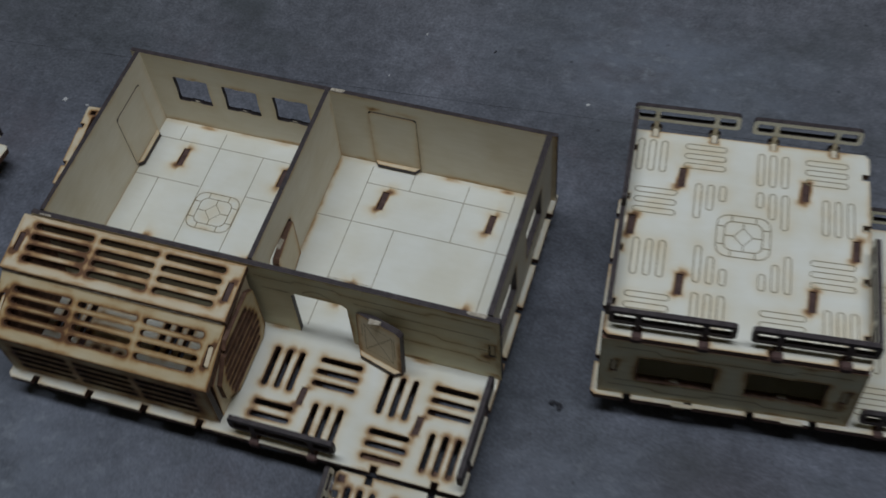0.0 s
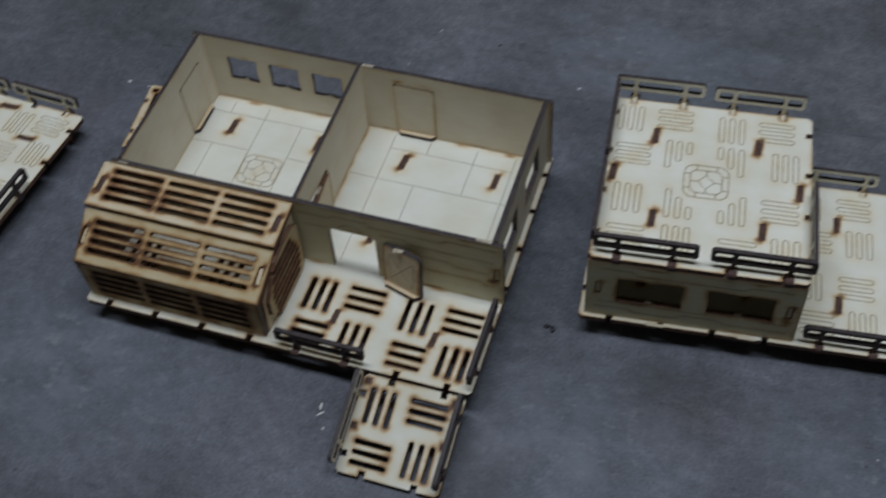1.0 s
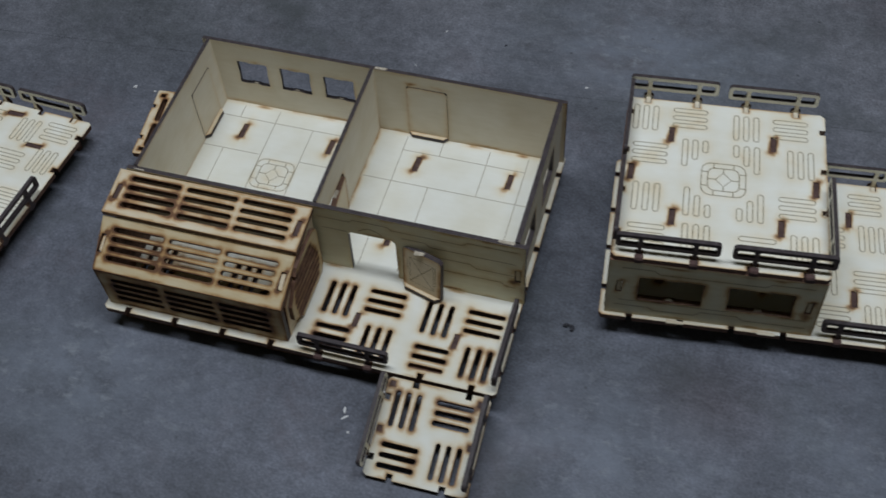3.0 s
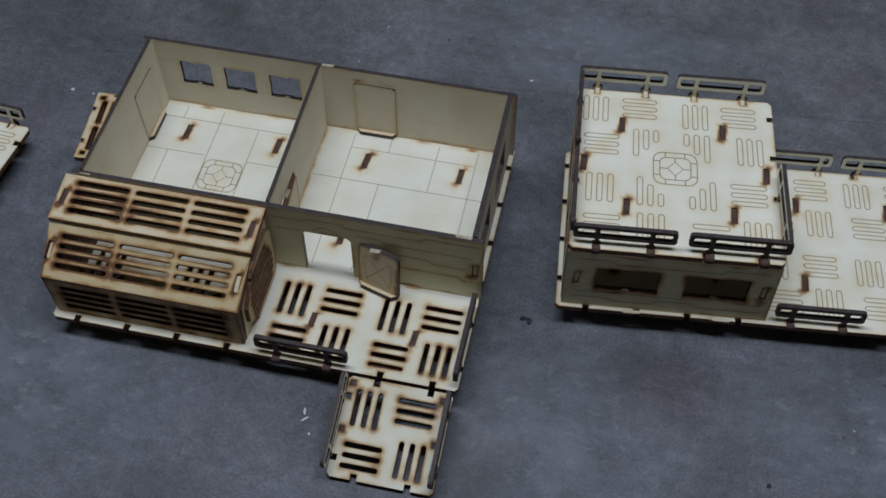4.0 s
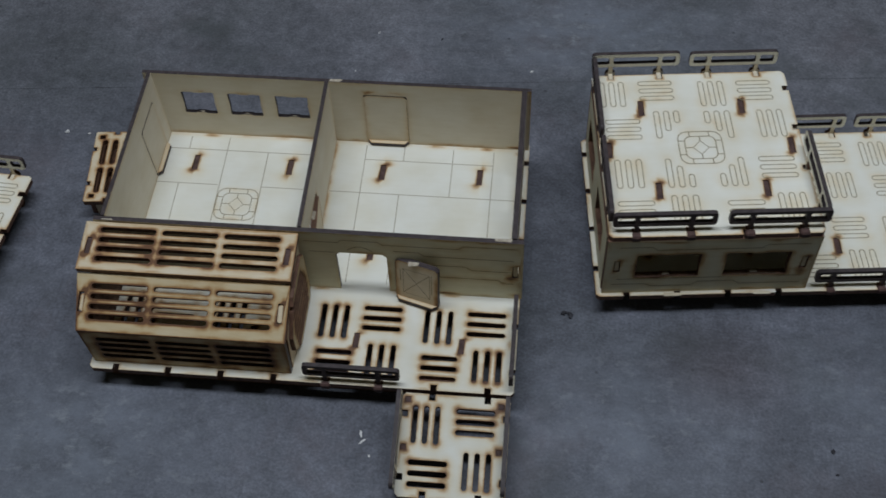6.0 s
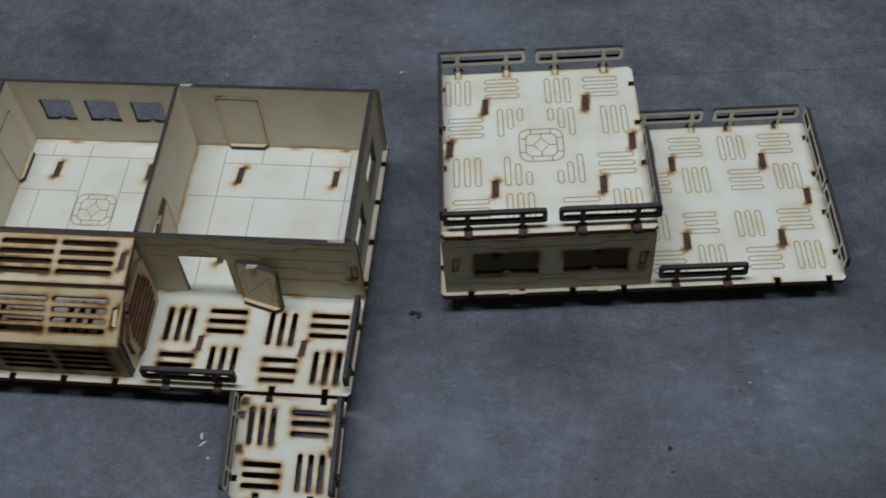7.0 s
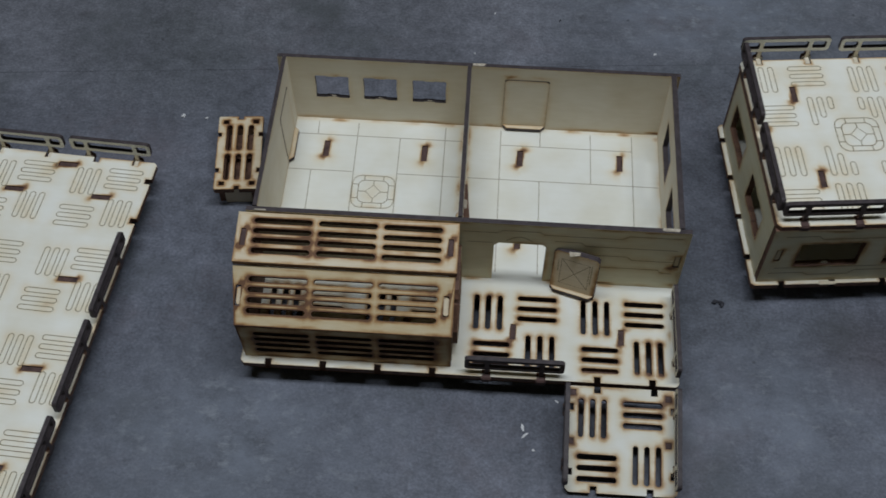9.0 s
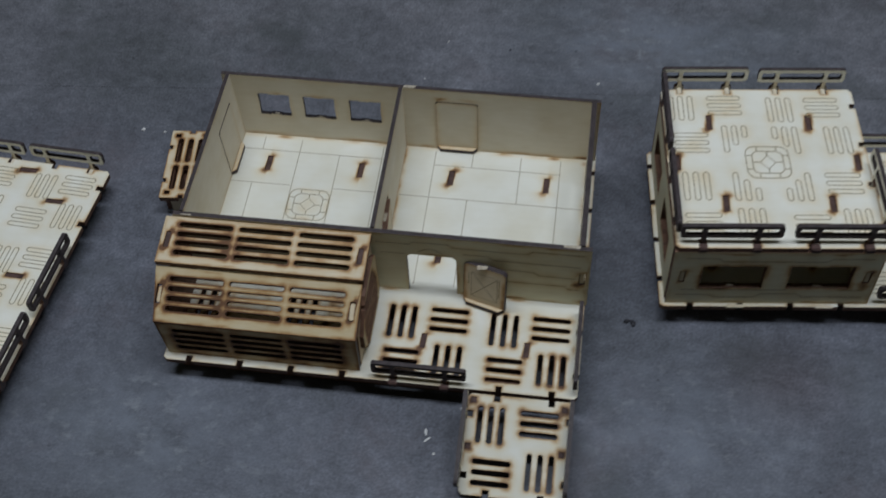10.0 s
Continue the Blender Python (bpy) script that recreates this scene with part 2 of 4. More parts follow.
def notched(x0, y0, x1, y1, front=(), right=(), back=(), left=(), w=3.0, d=3.0, cut=1.2):
    """A board's outline with square notches along its four sides and blunted corners."""
    out = [(x0 + cut, y0)]
    for x in sorted(front):
        out += [(x - w / 2, y0), (x - w / 2, y0 + d), (x + w / 2, y0 + d), (x + w / 2, y0)]
    out += [(x1 - cut, y0), (x1, y0 + cut)]
    for y in sorted(right):
        out += [(x1, y - w / 2), (x1 - d, y - w / 2), (x1 - d, y + w / 2), (x1, y + w / 2)]
    out += [(x1, y1 - cut), (x1 - cut, y1)]
    for x in sorted(back, reverse=True):
        out += [(x + w / 2, y1), (x + w / 2, y1 - d), (x - w / 2, y1 - d), (x - w / 2, y1)]
    out += [(x0 + cut, y1), (x0, y1 - cut)]
    for y in sorted(left, reverse=True):
        out += [(x0, y + w / 2), (x0 + d, y + w / 2), (x0 + d, y - w / 2), (x0, y - w / 2)]
    out += [(x0, y0 + cut)]
    return out


def inside(px, py, loop):
    """Which points lie in the loop."""
    hit = np.zeros(len(px), bool)
    for (x0, y0), (x1, y1) in zip(loop, loop[1:] + loop[:1]):
        if y0 != y1:
            hit ^= ((y0 > py) != (y1 > py)) & (px < (x1 - x0) * (py - y0) / (y1 - y0) + x0)
    return hit


def nearness(px, py, loop, closed=True):
    """Each point's distance from the loop."""
    best = np.full(len(px), 1e9)
    for (x0, y0), (x1, y1) in zip(loop, (loop[1:] + loop[:1]) if closed else loop[1:]):
        dx, dy = x1 - x0, y1 - y0
        t = np.clip(((px - x0) * dx + (py - y0) * dy) / max(dx * dx + dy * dy, 1e-9), 0, 1)
        best = np.minimum(best, np.hypot(px - x0 - t * dx, py - y0 - t * dy))
    return best


def board(outline, holes=(), th=3.0, burn=0.5, hole_burn=0.9, reach=1.3, step=2.0, etched=(), smoke=0.0, spots=(), haze=3.4, sooty=False):
    """A cut board: top at z = 0, real holes, cut sides in the second material, and how far each corner of the mesh is burnt:
    most at the cuts, unevenly, and a little round etched lines. hole_burn may be a list, one for each hole. sooty: the far face takes the third material."""
    outline = ccw(list(outline))
    holes = [ccw(list(h)) for h in holes]
    loops = [outline] + holes
    pts, edges = [], []
    for lp in loops:
        k = len(pts)
        pts += lp
        edges += [(k + i, k + (i + 1) % len(lp)) for i in range(len(lp))]
    ox, oy = [p[0] for p in outline], [p[1] for p in outline]
    gx, gy = np.meshgrid(np.arange(min(ox) + step / 2, max(ox), step), np.arange(min(oy) + step / 2, max(oy), step))
    gx, gy = gx.ravel() + (np.arange(gx.size) % 7 - 3) * 0.03, gy.ravel() + (np.arange(gy.size) % 5 - 2) * 0.04
    keep = inside(gx, gy, outline)
    for lp in loops:
        keep &= nearness(gx, gy, lp) > 0.45
    for h in holes:
        keep &= ~inside(gx, gy, h)
    # a ring of points round each hole catches the steep part of the burn
    for h in holes:
        ring_pts = np.array(offset(h, -0.8))
        ok = inside(ring_pts[:, 0], ring_pts[:, 1], outline)
        for lp in loops:
            if lp is not h:
                ok &= nearness(ring_pts[:, 0], ring_pts[:, 1], lp) > 0.4
                if lp is not outline:
                    ok &= ~inside(ring_pts[:, 0], ring_pts[:, 1], lp)
        pts += [tuple(p) for p in ring_pts[ok]]
    pts += list(zip(gx[keep].tolist(), gy[keep].tolist()))
    co, _, faces, _, _, _ = geometry.delaunay_2d_cdt([Vector(p) for p in pts], edges, [], 0, 1e-5)
    x, y = np.array([c.x for c in co]), np.array([c.y for c in co])
    tri = np.array(faces)
    cx, cy = x[tri].mean(1), y[tri].mean(1)
    keep = inside(cx, cy, outline)
    for h in holes:
        keep &= ~inside(cx, cy, h)
    tri = tri[keep]
    rough = np.array([noise.noise(Vector((a * 0.11, b * 0.11, len(holes) * 3.1 + th))) for a, b in zip(x, y)])
    s = burn * np.exp(-nearness(x, y, outline) / (reach * 0.75)) * np.clip(0.65 + 1.3 * rough, 0.1, 1.3)
    for k, h in enumerate(holes):
        b = hole_burn[k] if isinstance(hole_burn, (list, tuple)) else hole_burn
        hx, hy = [p[0] for p in h], [p[1] for p in h]
        mx, my, hw, hh = (min(hx) + max(hx)) / 2, (min(hy) + max(hy)) / 2, (max(hx) - min(hx)) / 2, (max(hy) - min(hy)) / 2
        far, wide = reach, 1.0
        if max(hw, hh) > 1.8 * min(hw, hh):
            # the beam lingers at the ends of a slot, and at two corners of a key slot
            along = np.abs(x - mx) / hw if hw > hh else np.abs(y - my) / hh
            end = np.clip((along - 0.55) / 0.45, 0, 1)
            wide = 0.5 + 0.55 * end
            if len(h) == 4 and max(hw, hh) < 6:
                wide = 0.4 + end * np.where((x - mx) * (y - my) > 0, 1.1, 0.15)
                far = reach * (0.8 + 0.4 * end)
        s = np.maximum(s, b * wide * np.exp(-nearness(x, y, h) / far) * np.clip(0.95 + 0.9 * rough, 0.5, 1.5))
    for qx, qy, wx, wy, b in spots:
        s = np.maximum(s, 1.35 * b * np.exp(-(((x - qx) / wx) ** 2 + ((y - qy) / wy) ** 2)) * np.clip(0.9 + 1.2 * rough, 0.3, 1.5))
    if smoke:
        near = np.full(len(x), 1e9)
        for lp, closed in etched:
            near = np.minimum(near, nearness(x, y, lp, closed))
        s = np.maximum(s, smoke * np.exp(-near / haze) * np.clip(0.8 + 1.2 * rough, 0.1, 1.6))
    bm = bmesh.new()
    sc = bm.verts.layers.float.new("scorch")
    top = [bm.verts.new((a * MM, b * MM, 0)) for a, b in zip(x, y)]
    low = [bm.verts.new((a * MM, b * MM, -th * MM)) for a, b in zip(x, y)]
    for u, v, value in zip(top, low, s):
        u[sc] = v[sc] = value
    for a, b, c in tri.tolist():
        if (x[b] - x[a]) * (y[c] - y[a]) - (x[c] - x[a]) * (y[b] - y[a]) < 0:
            b, c = c, b
        bm.faces.new((top[a], top[b], top[c]))
        bm.faces.new((low[a], low[c], low[b])).material_index = 2 if sooty else 0
    bm.verts.index_update()
    for e in [e for e in bm.edges if len(e.link_faces) == 1 and e.verts[0].co.z == 0]:
        lp = e.link_loops[0]
        a, b = lp.vert, lp.link_loop_next.vert
        bm.faces.new((b, a, low[a.index], low[b.index])).material_index = 1
    for v in [v for v in bm.verts if not v.link_faces]:
        bm.verts.remove(v)
    return bm


def ribbons(lines, w=0.32, z=0.05):
    """Flat strips along polylines: (points, closed)."""
    bm = bmesh.new()
    for pts, closed in lines:
        n = len(pts)
        rows = []
        for i, q in enumerate(pts):
            p, r = (pts[i - 1], pts[(i + 1) % n]) if closed else (pts[max(i - 1, 0)], pts[min(i + 1, n - 1)])
            d = Vector((r[0] - p[0], r[1] - p[1])).normalized()
            s = Vector((-d.y, d.x)) * w / 2
            rows.append((bm.verts.new(((q[0] + s.x) * MM, (q[1] + s.y) * MM, z * MM)), bm.verts.new(((q[0] - s.x) * MM, (q[1] - s.y) * MM, z * MM))))
        for i in range(n if closed else n - 1):
            a, b = rows[i], rows[(i + 1) % n]
            bm.faces.new((a[1], b[1], b[0], a[0]))
    return bm


def box(x0, x1, y0, y1, z0, z1, cut=0.25):
    bm = bmesh.new()
    bmesh.ops.create_cube(bm, size=1)
    for v in bm.verts:
        v.co = Vector((x0 + (v.co.x + 0.5) * (x1 - x0), y0 + (v.co.y + 0.5) * (y1 - y0), z0 + (v.co.z + 0.5) * (z1 - z0))) * MM
    if cut:
        bmesh.ops.bevel(bm, geom=list(bm.edges), offset=cut * MM, segments=1, affect="EDGES")
    return bm


def part(name, bm, mats, parent=None, label="", m=None):
    me = bpy.data.meshes.new(name)
    bm.to_mesh(me)
    bm.free()
    for k in mats if isinstance(mats, (list, tuple)) else [mats]:
        me.materials.append(k)
    ob = new(name, me)
    if parent:
        ob.parent = parent
    if m is not None:
        ob.matrix_local = m
    if label:
        ob["label"] = label
    if "etching" in name:
        tagged(ob, kind="stuff")
    return ob


def thing(name, x, y, z, turn, label, category, group=""):
    ob = new(name)
    ob.empty_display_size = 0.01
    ob.matrix_world = pose(x * MM, y * MM, z * MM, 0, 0, turn)
    return tagged(ob, label, category, group)


FLAT = lambda z: fr((0, 0, z), (1, 0, 0), (0, 1, 0))
FACE_FRONT = lambda y, x=0, z=0: fr((x, y, z), (1, 0, 0), (0, 0, 1))
FACE_RIGHT = lambda x, y=0, z=0: fr((x, y, z), (0, 1, 0), (0, 0, 1))
WOOD_BROWN = (PLY, BROWN)
DECK_WOOD = (PLY_WHITE, BROWN)
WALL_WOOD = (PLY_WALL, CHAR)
WARM = (PLY_WARM, BROWN)


def slots(x, y, upright, n=3, pitch=5.5, length=18.5, w=2.5):
    """A group of parallel round-ended slots round (x, y)."""
    out = []
    for i in range(n):
        d = (i - (n - 1) / 2) * pitch
        out.append(rrect(x + d, y, w, length, w / 2) if upright else rrect(x, y + d, length, w, w / 2))
    return out


def grating(x, y, shift=0.0):
    """The four groups of slots of a grating cell 50 wide, with the key slot in its middle."""
    return (slots(x - 13.3 + shift, y + 9.2, True) + slots(x + 9.6, y + 12, False) + slots(x - 11.2, y - 13.3, False, length=17) + slots(x + 11.2, y - 11, True, length=17.5)
            + [rrect(x - 1.4, y - 0.8, 2.6, 8.2)])


def stadiums(x, y, upright, n=3, pitch=4.9, length=17.0, w=2.6, steps=(0, 0, 0), low=False):
    out = []
    for i in range(n):
        d = (i - (n - 1) / 2) * pitch
        k = steps[i] / 2 * (1 if low else -1)
        ln = length - steps[i]
        out.append((rrect(x + d, y - k, w, ln, w / 2) if upright else rrect(x, y + d, ln, w, w / 2), True))
    return out


def rosette(x, y, r=10.6):
    lines = [(rrect(x, y, 2 * r, 1.86 * r, 4.5), True), (rrect(x, y, 1.42 * r, 1.3 * r, 3.2), True)]
    k, q = 0.71 * r, 0.65 * r
    for sx in (-1, 1):
        for sy in (-1, 1):
            lines.append(([(x + sx * 0.45 * r, y + sy * q), (x + sx * 0.45 * r, y + sy * 0.93 * r)], False))
            lines.append(([(x + sx * k, y + sy * 0.4 * r), (x + sx * r, y + sy * 0.4 * r)], False))
    d = 0.36 * r
    lines.append(([(x - d, y), (x, y - d * 1.1), (x + d, y), (x, y + d * 1.1)], True))
    for sx, sy in ((1, 0), (-1, 0), (0, 1), (0, -1)):
        lines.append(([(x + sx * d, y + sy * d * 1.1), (x + sx * k, y + sy * q)], False))
    return lines


def railing(parent, x, y, z, turn, length, outer_first=True, under=Matrix.Identity(4), lip=0.0):
    """A low rail: a long rounded frame with a slit in three lengths, on two posts that hook over the board's edge. One face is pale, the other,
    which looks away from the deck, is dark with soot."""
    m = under @ Matrix.Translation(Vector((x, y, z)) * MM) @ pose(0, 0, 0, 0, 0, turn) @ fr((0, 0, 0), (1, 0, 0), (0, 0, 1))
    mats = (SOOT, CHAR, PLY) if outer_first else (PLY, CHAR, SOOT)
    px = [length / 2 - 12.4, length / 2 + 12.4]
    cuts = [1.9] + [p + e for p in px for e in (-1.0, 1.0)] + [length - 1.9]
    slits = [rrect((a + b) / 2, 8.5, b - a, 4.6, 0.7, 1) for a, b in zip(cuts[::2], cuts[1::2])]
    rail = part("railing", board(rrect(length / 2, 8.5, length, 8.6, 1.8), slits, 2.0, 0.2, 0.15, 0.6, 2.0, sooty=True), mats, parent, "", m)
    for p in px:
        o = [(p - 1.3, -3.6), (p + 1.3, -3.6), (p + 2.5, -2.6), (p + 2.5, -0.5), (p + 1.8, 0.3), (p + 1.0, 0.5), (p + 1.0, 4.15), (p - 1.0, 4.15), (p - 1.0, 0.5), (p - 1.8, 0.3), (p - 2.5, -0.5), (p - 2.5, -2.6)]
        part("post", board(o, (), 2.0, 0.3, reach=0.7, step=3.0, sooty=True, spots=((p, -1.2, 2.0, 1.2, 0.5),)), (SOOT, BROWN, PLY) if outer_first else (PLY, BROWN, SOOT), rail, "", Matrix.Translation((0, 0, 0)))
        if lip:
            part("foot", box(p - 2.4, p + 2.4, -3.5, 0.4, -0.3, lip, 0.8), KEY, rail)
        if not outer_first and turn == 0:
            part("hook", box(p - 1.2, p + 1.2, -2.8, -0.25, 0.05, 4.3, 0.3), PLY_WARM, rail)
    return rail


def window_shape(x, y, w, h):
    """A wide window with a stepped sill."""
    a, b, c, d = x - w / 2, x + w / 2, y - h / 2, y + h / 2
    return [(a + 0.5, c), (x - 3.2, c), (x - 2.4, c + 0.5), (x + 2.4, c + 0.5), (x + 3.2, c), (b - 0.5, c), (b, c + 0.5), (b - 0.3, y), (b, d - 0.6), (b - 0.6, d),
            (x + 3, d), (x + 2, d - 0.4), (x - 2, d - 0.4), (x - 3, d), (a + 0.6, d), (a, d - 0.6), (a + 0.3, y), (a, c + 0.5)]


def ribs(parent, x0, x1, y0, y1, xs, ys, top):
    """The upright strips that carry a base board."""
    for x in xs:
        part("support_rib", box(x - 1.5, x + 1.5, y0, y1, 0, top), BROWN, parent)
    for y in ys:
        last = x0
        for x in list(xs) + [None]:
            to = x1 if x is None else x - 1.5
            if to - last > 1:
                part("support_rib", box(last, to, y - 1.5, y + 1.5, 0, top), BROWN, parent)
            last = to + 3.0


# ---- the setting ----
def sheet(name, x0, x1, y0, y1, z0, z1, mat, label, category):
    ob = part(name, box(x0 * 1000, x1 * 1000, y0 * 1000, y1 * 1000, z0 * 1000, z1 * 1000, 0), mat)
    return tagged(ob, label, category, kind="structure")


sheet("ground", -1.6, 1.8, -1.6, 1.9, -0.04, 0.0, TABLE, "blue-grey mottled painted tabletop with scuffs", "tabletop")


def table_seam():
    """The fine dark joint between the two boards of the tabletop."""
    pts = [(x, 199.8 + 0.083 * x + 0.5 * noise.noise(Vector((x * 0.03, 4.0, 0)))) for x in range(-1500, 1700, 10)]
    part("joint", ribbons([(pts, False)], 0.24, 0.06), SEAM, bpy.data.objects["ground"], "fine dark joint")


table_seam()
sheet("wall_west", -1.66, -1.6, -1.6, 1.9, -0.04, 1.6, WALL_PAINT, "plain beige painted wall of the room", "wall")
sheet("wall_east", 1.8, 1.86, -1.6, 1.9, -0.04, 1.6, WALL_PAINT, "plain beige painted wall of the room", "wall")
sheet("wall_south", -1.66, 1.86, -1.66, -1.6, -0.04, 1.6, WALL_PAINT, "plain beige painted wall of the room", "wall")
sheet("wall_north", -1.66, 1.86, 1.9, 1.96, -0.04, 1.6, WALL_PAINT, "plain beige painted wall of the room", "wall")
sheet("ceiling", -1.66, 1.86, -1.66, 1.96, 1.6, 1.66, WALL_PAINT, "plain beige painted ceiling of the room", "ceiling")

# ---- the roofless two-room building ----
Z, T = 14.5, 60.0          # top of the base board, top of the walls
house = thing("model_building", 0, 0, 0, 0, "roofless two-room laser-cut plywood model building with open porch", "model building")
FX, BX = 53.5, 146.4       # front wall's face, back wall's inner face
LX, RX, DX = -97.8, 97.2, -4.0

key = [rrect(x, y, 2.9, 10) for x in (-74.5, -24.5, 24.2, 74.8) for y in (76.0, 126.5)]
edge_notches = (-87.5, -62.5, -37.5, -12.5, 12.5, 37.5, 62.5, 87.5)
side_notches = (12.5, 37.5, 62.5, 87.5, 112.5, 137.5)
base = part("base_board", board(notched(-100, 0.5, 99.6, 151, edge_notches, side_notches, edge_notches, side_notches, cut=1.5),
            grating(-75, 25.5, 4.2) + grating(-25, 25.5) + grating(25, 25.5) + grating(75, 25.5) + key, 3.0, 0.65, 0.92, 1.8, 1.2,
            [([(-94, 145.8), (-7, 145.8)], False), ([(-1, 145.8), (94, 145.8)], False), ([(-94.2, 58), (-94.2, 145)], False), ([(-2.0, 92), (-2.0, 145)], False), ([(-6.2, 92), (-6.2, 145)], False), ([(94.6, 58), (94.6, 145)], False)],
            0.62, haze=0.9, spots=((-48.5, 110.0, 10, 1.6, 0.2), (-48.5, 91.2, 10, 1.6, 0.22), (-58.6, 100.6, 1.6, 9, 0.24), (-38.4, 100.6, 1.6, 9, 0.2), (-48.5, 100.6, 7, 7, 0.2), (-70, 145.5, 5, 1.2, 0.6), (-22, 145.5, 4, 1.2, 0.5), (58, 145.5, 6, 1.2, 0.5), (77, 145.5, 4, 1.2, 0.6), (94.5, 144, 2.5, 2, 0.6), (-2, 128, 1.2, 5, 0.5), (-10, 60, 2, 2.5, 0.4),
                   (45, 53.3, 6, 0.9, 0.8), (66, 53.3, 5, 0.9, 0.9), (3, 53.3, 5, 0.9, 0.7), (96, 30, 1.5, 6, 0.6), (97, 12, 1.2, 4, 0.7))), WOOD_BROWN, house, "pale plywood base board with cut gratings", FLAT(Z))
J = [((-94, 135.5), (-6, 135.5)), ((-94, 112.5), (-60.5, 112.5)), ((-37.5, 112.5), (-6, 112.5)), ((-80, 135.5), (-80, 144)), ((-59.5, 57), (-59.5, 144)), ((-37.5, 57), (-37.5, 135.5)),
     ((-14.5, 57), (-14.5, 144)), ((-81, 57), (-81, 112.5)), ((-94, 80), (-81, 80)), ((-59.5, 80), (-37.5, 80)),
     ((14, 57), (14, 144)), ((34.2, 134.5), (34.2, 144)), ((34.2, 57), (34.2, 112.5)), ((60, 112.5), (60, 144)), ((81.2, 57), (81.2, 144)), ((14, 134.5), (81.2, 134.5)), ((-2, 112.5), (94, 112.5)), ((14, 82), (34.2, 82))]
part("joint_etching", ribbons([(list(p), False) for p in J], 0.34), JOINT, base, "thin brown etched slab joints", Matrix.Identity(4))
part("rosette_etching", ribbons(rosette(-48.5, 100.6), 0.4), ETCH, base, "brown etched rosette", Matrix.Identity(4))


def key_tab(parent, x, y, w=2.5, h=8.0, m=None):
    """The charred end of a rib's tab, a little below the face of the board that it locks."""
    part("key_tab", box(x - w / 2, x + w / 2, y - h / 2, y + h / 2, -2.8, -0.35, 0.15), KEY, parent, "", m)


for x in (-75, -25, 25, 75):
    key_tab(base, x - 1.4, 24.7)
for x in (-74.5, -24.5, 24.2, 74.8):
    for y in (76.0, 126.5):
        key_tab(base, x, y, 2.5, 9.6)
ribs(house, -94, 94, 6, 143, (-74.5, -24.5, 24.5, 74.5), (7.5, 75, 141), Z - 3.05)


def wall_lines(x0, x1, z0, z1):
    """Shallow etched seams, as long uneven lines along a wall."""
    rnd = random.Random(int(x0 * 7 + z1))
    out = []
    for k in range(3):
        z = z0 + (z1 - z0) * (k + 1) / 4
        x, pts = x0 + 2, [(x0 + 2, z)]
        while x < x1 - 16:
            x += rnd.uniform(9, 15)
            pts.append((x, pts[-1][1]))
            if rnd.random() < 0.4:
                x += 2.5
                pts.append((x, z + rnd.choice((-2.5, 0, 2.5))))
        pts.append((x1 - 2, pts[-1][1]))
        out.append((pts, False))
    return out


# back wall, with three windows and a doorway; its inner face looks to the front
back_holes = [window_shape(x, 39.2, 17, 16) for x in (-72.2, -48.0, -23.3)] + [rrect(25.3, 33.05, 22.16, 36.9, 1.2)]
back = part("back_wall", board(rrect(0.55, (Z + T) / 2, 197.3, T - Z), back_holes, 2.0, 0.5, 0.3, spots=((17.5, 52.8, 3.5, 1.3, 0.6), (31.5, 53.2, 5, 1.3, 0.7), (-72, 47.8, 6, 1.2, 0.4), (-48, 47.8, 6, 1.2, 0.4), (-23, 47.8, 6, 1.2, 0.4), (-80, 15, 12, 1.2, 0.6), (-26, 15, 14, 1.2, 0.6), (60, 15, 18, 1.2, 0.6), (92, 15, 4, 1.5, 0.8), (8, 15, 4, 1.2, 0.6))), WALL_WOOD, house, "", FACE_FRONT(BX))


def door_leaf(parent, m, w=22.0, h=34.0, crossed=False, mats=WALL_WOOD, burn=0.6):
    """A door leaf with a small ledge across its foot."""
    o = [(0, 0), (w, 0), (w, h - 1.5), (w - 1.5, h), (1.5, h), (0, h - 1.5)]
    leaf = part("door", board(o, (), 2.8, burn, reach=1.5), mats, parent, "", m)
    if crossed:
        lines = [([(4, 6), (4, h - 5), (w - 4, h - 5), (w - 4, 6)], True), ([(4, 6), (w - 4, h - 5)], False), ([(4, h - 5), (w - 4, 6)], False),
                 ([(w - 3, 10), (w - 3, 24)], False), ([(2.6, 14), (2.6, 22)], False)]
        part("etching", ribbons(lines), ETCH, leaf, "", Matrix.Identity(4))
    ledge = [(0.3, 0), (2.2, -2.2), (w - 2.2, -2.2), (w - 0.3, 0)]
    part("ledge", board(ledge, (), 2.2, 0.85, reach=1.0, step=1.0), (PLY_WARM, CHAR), leaf, "pale ledge with charred rim", fr((0, 2.5, 0.05), (1, 0, 0), (0, 0, -1)) @ Matrix.Identity(4))
    return leaf


door_leaf(house, fr((14.3, BX - 0.35, Z + 0.3), (1, 0, 0), (0, 0, 1)), 22.0, 36.6)

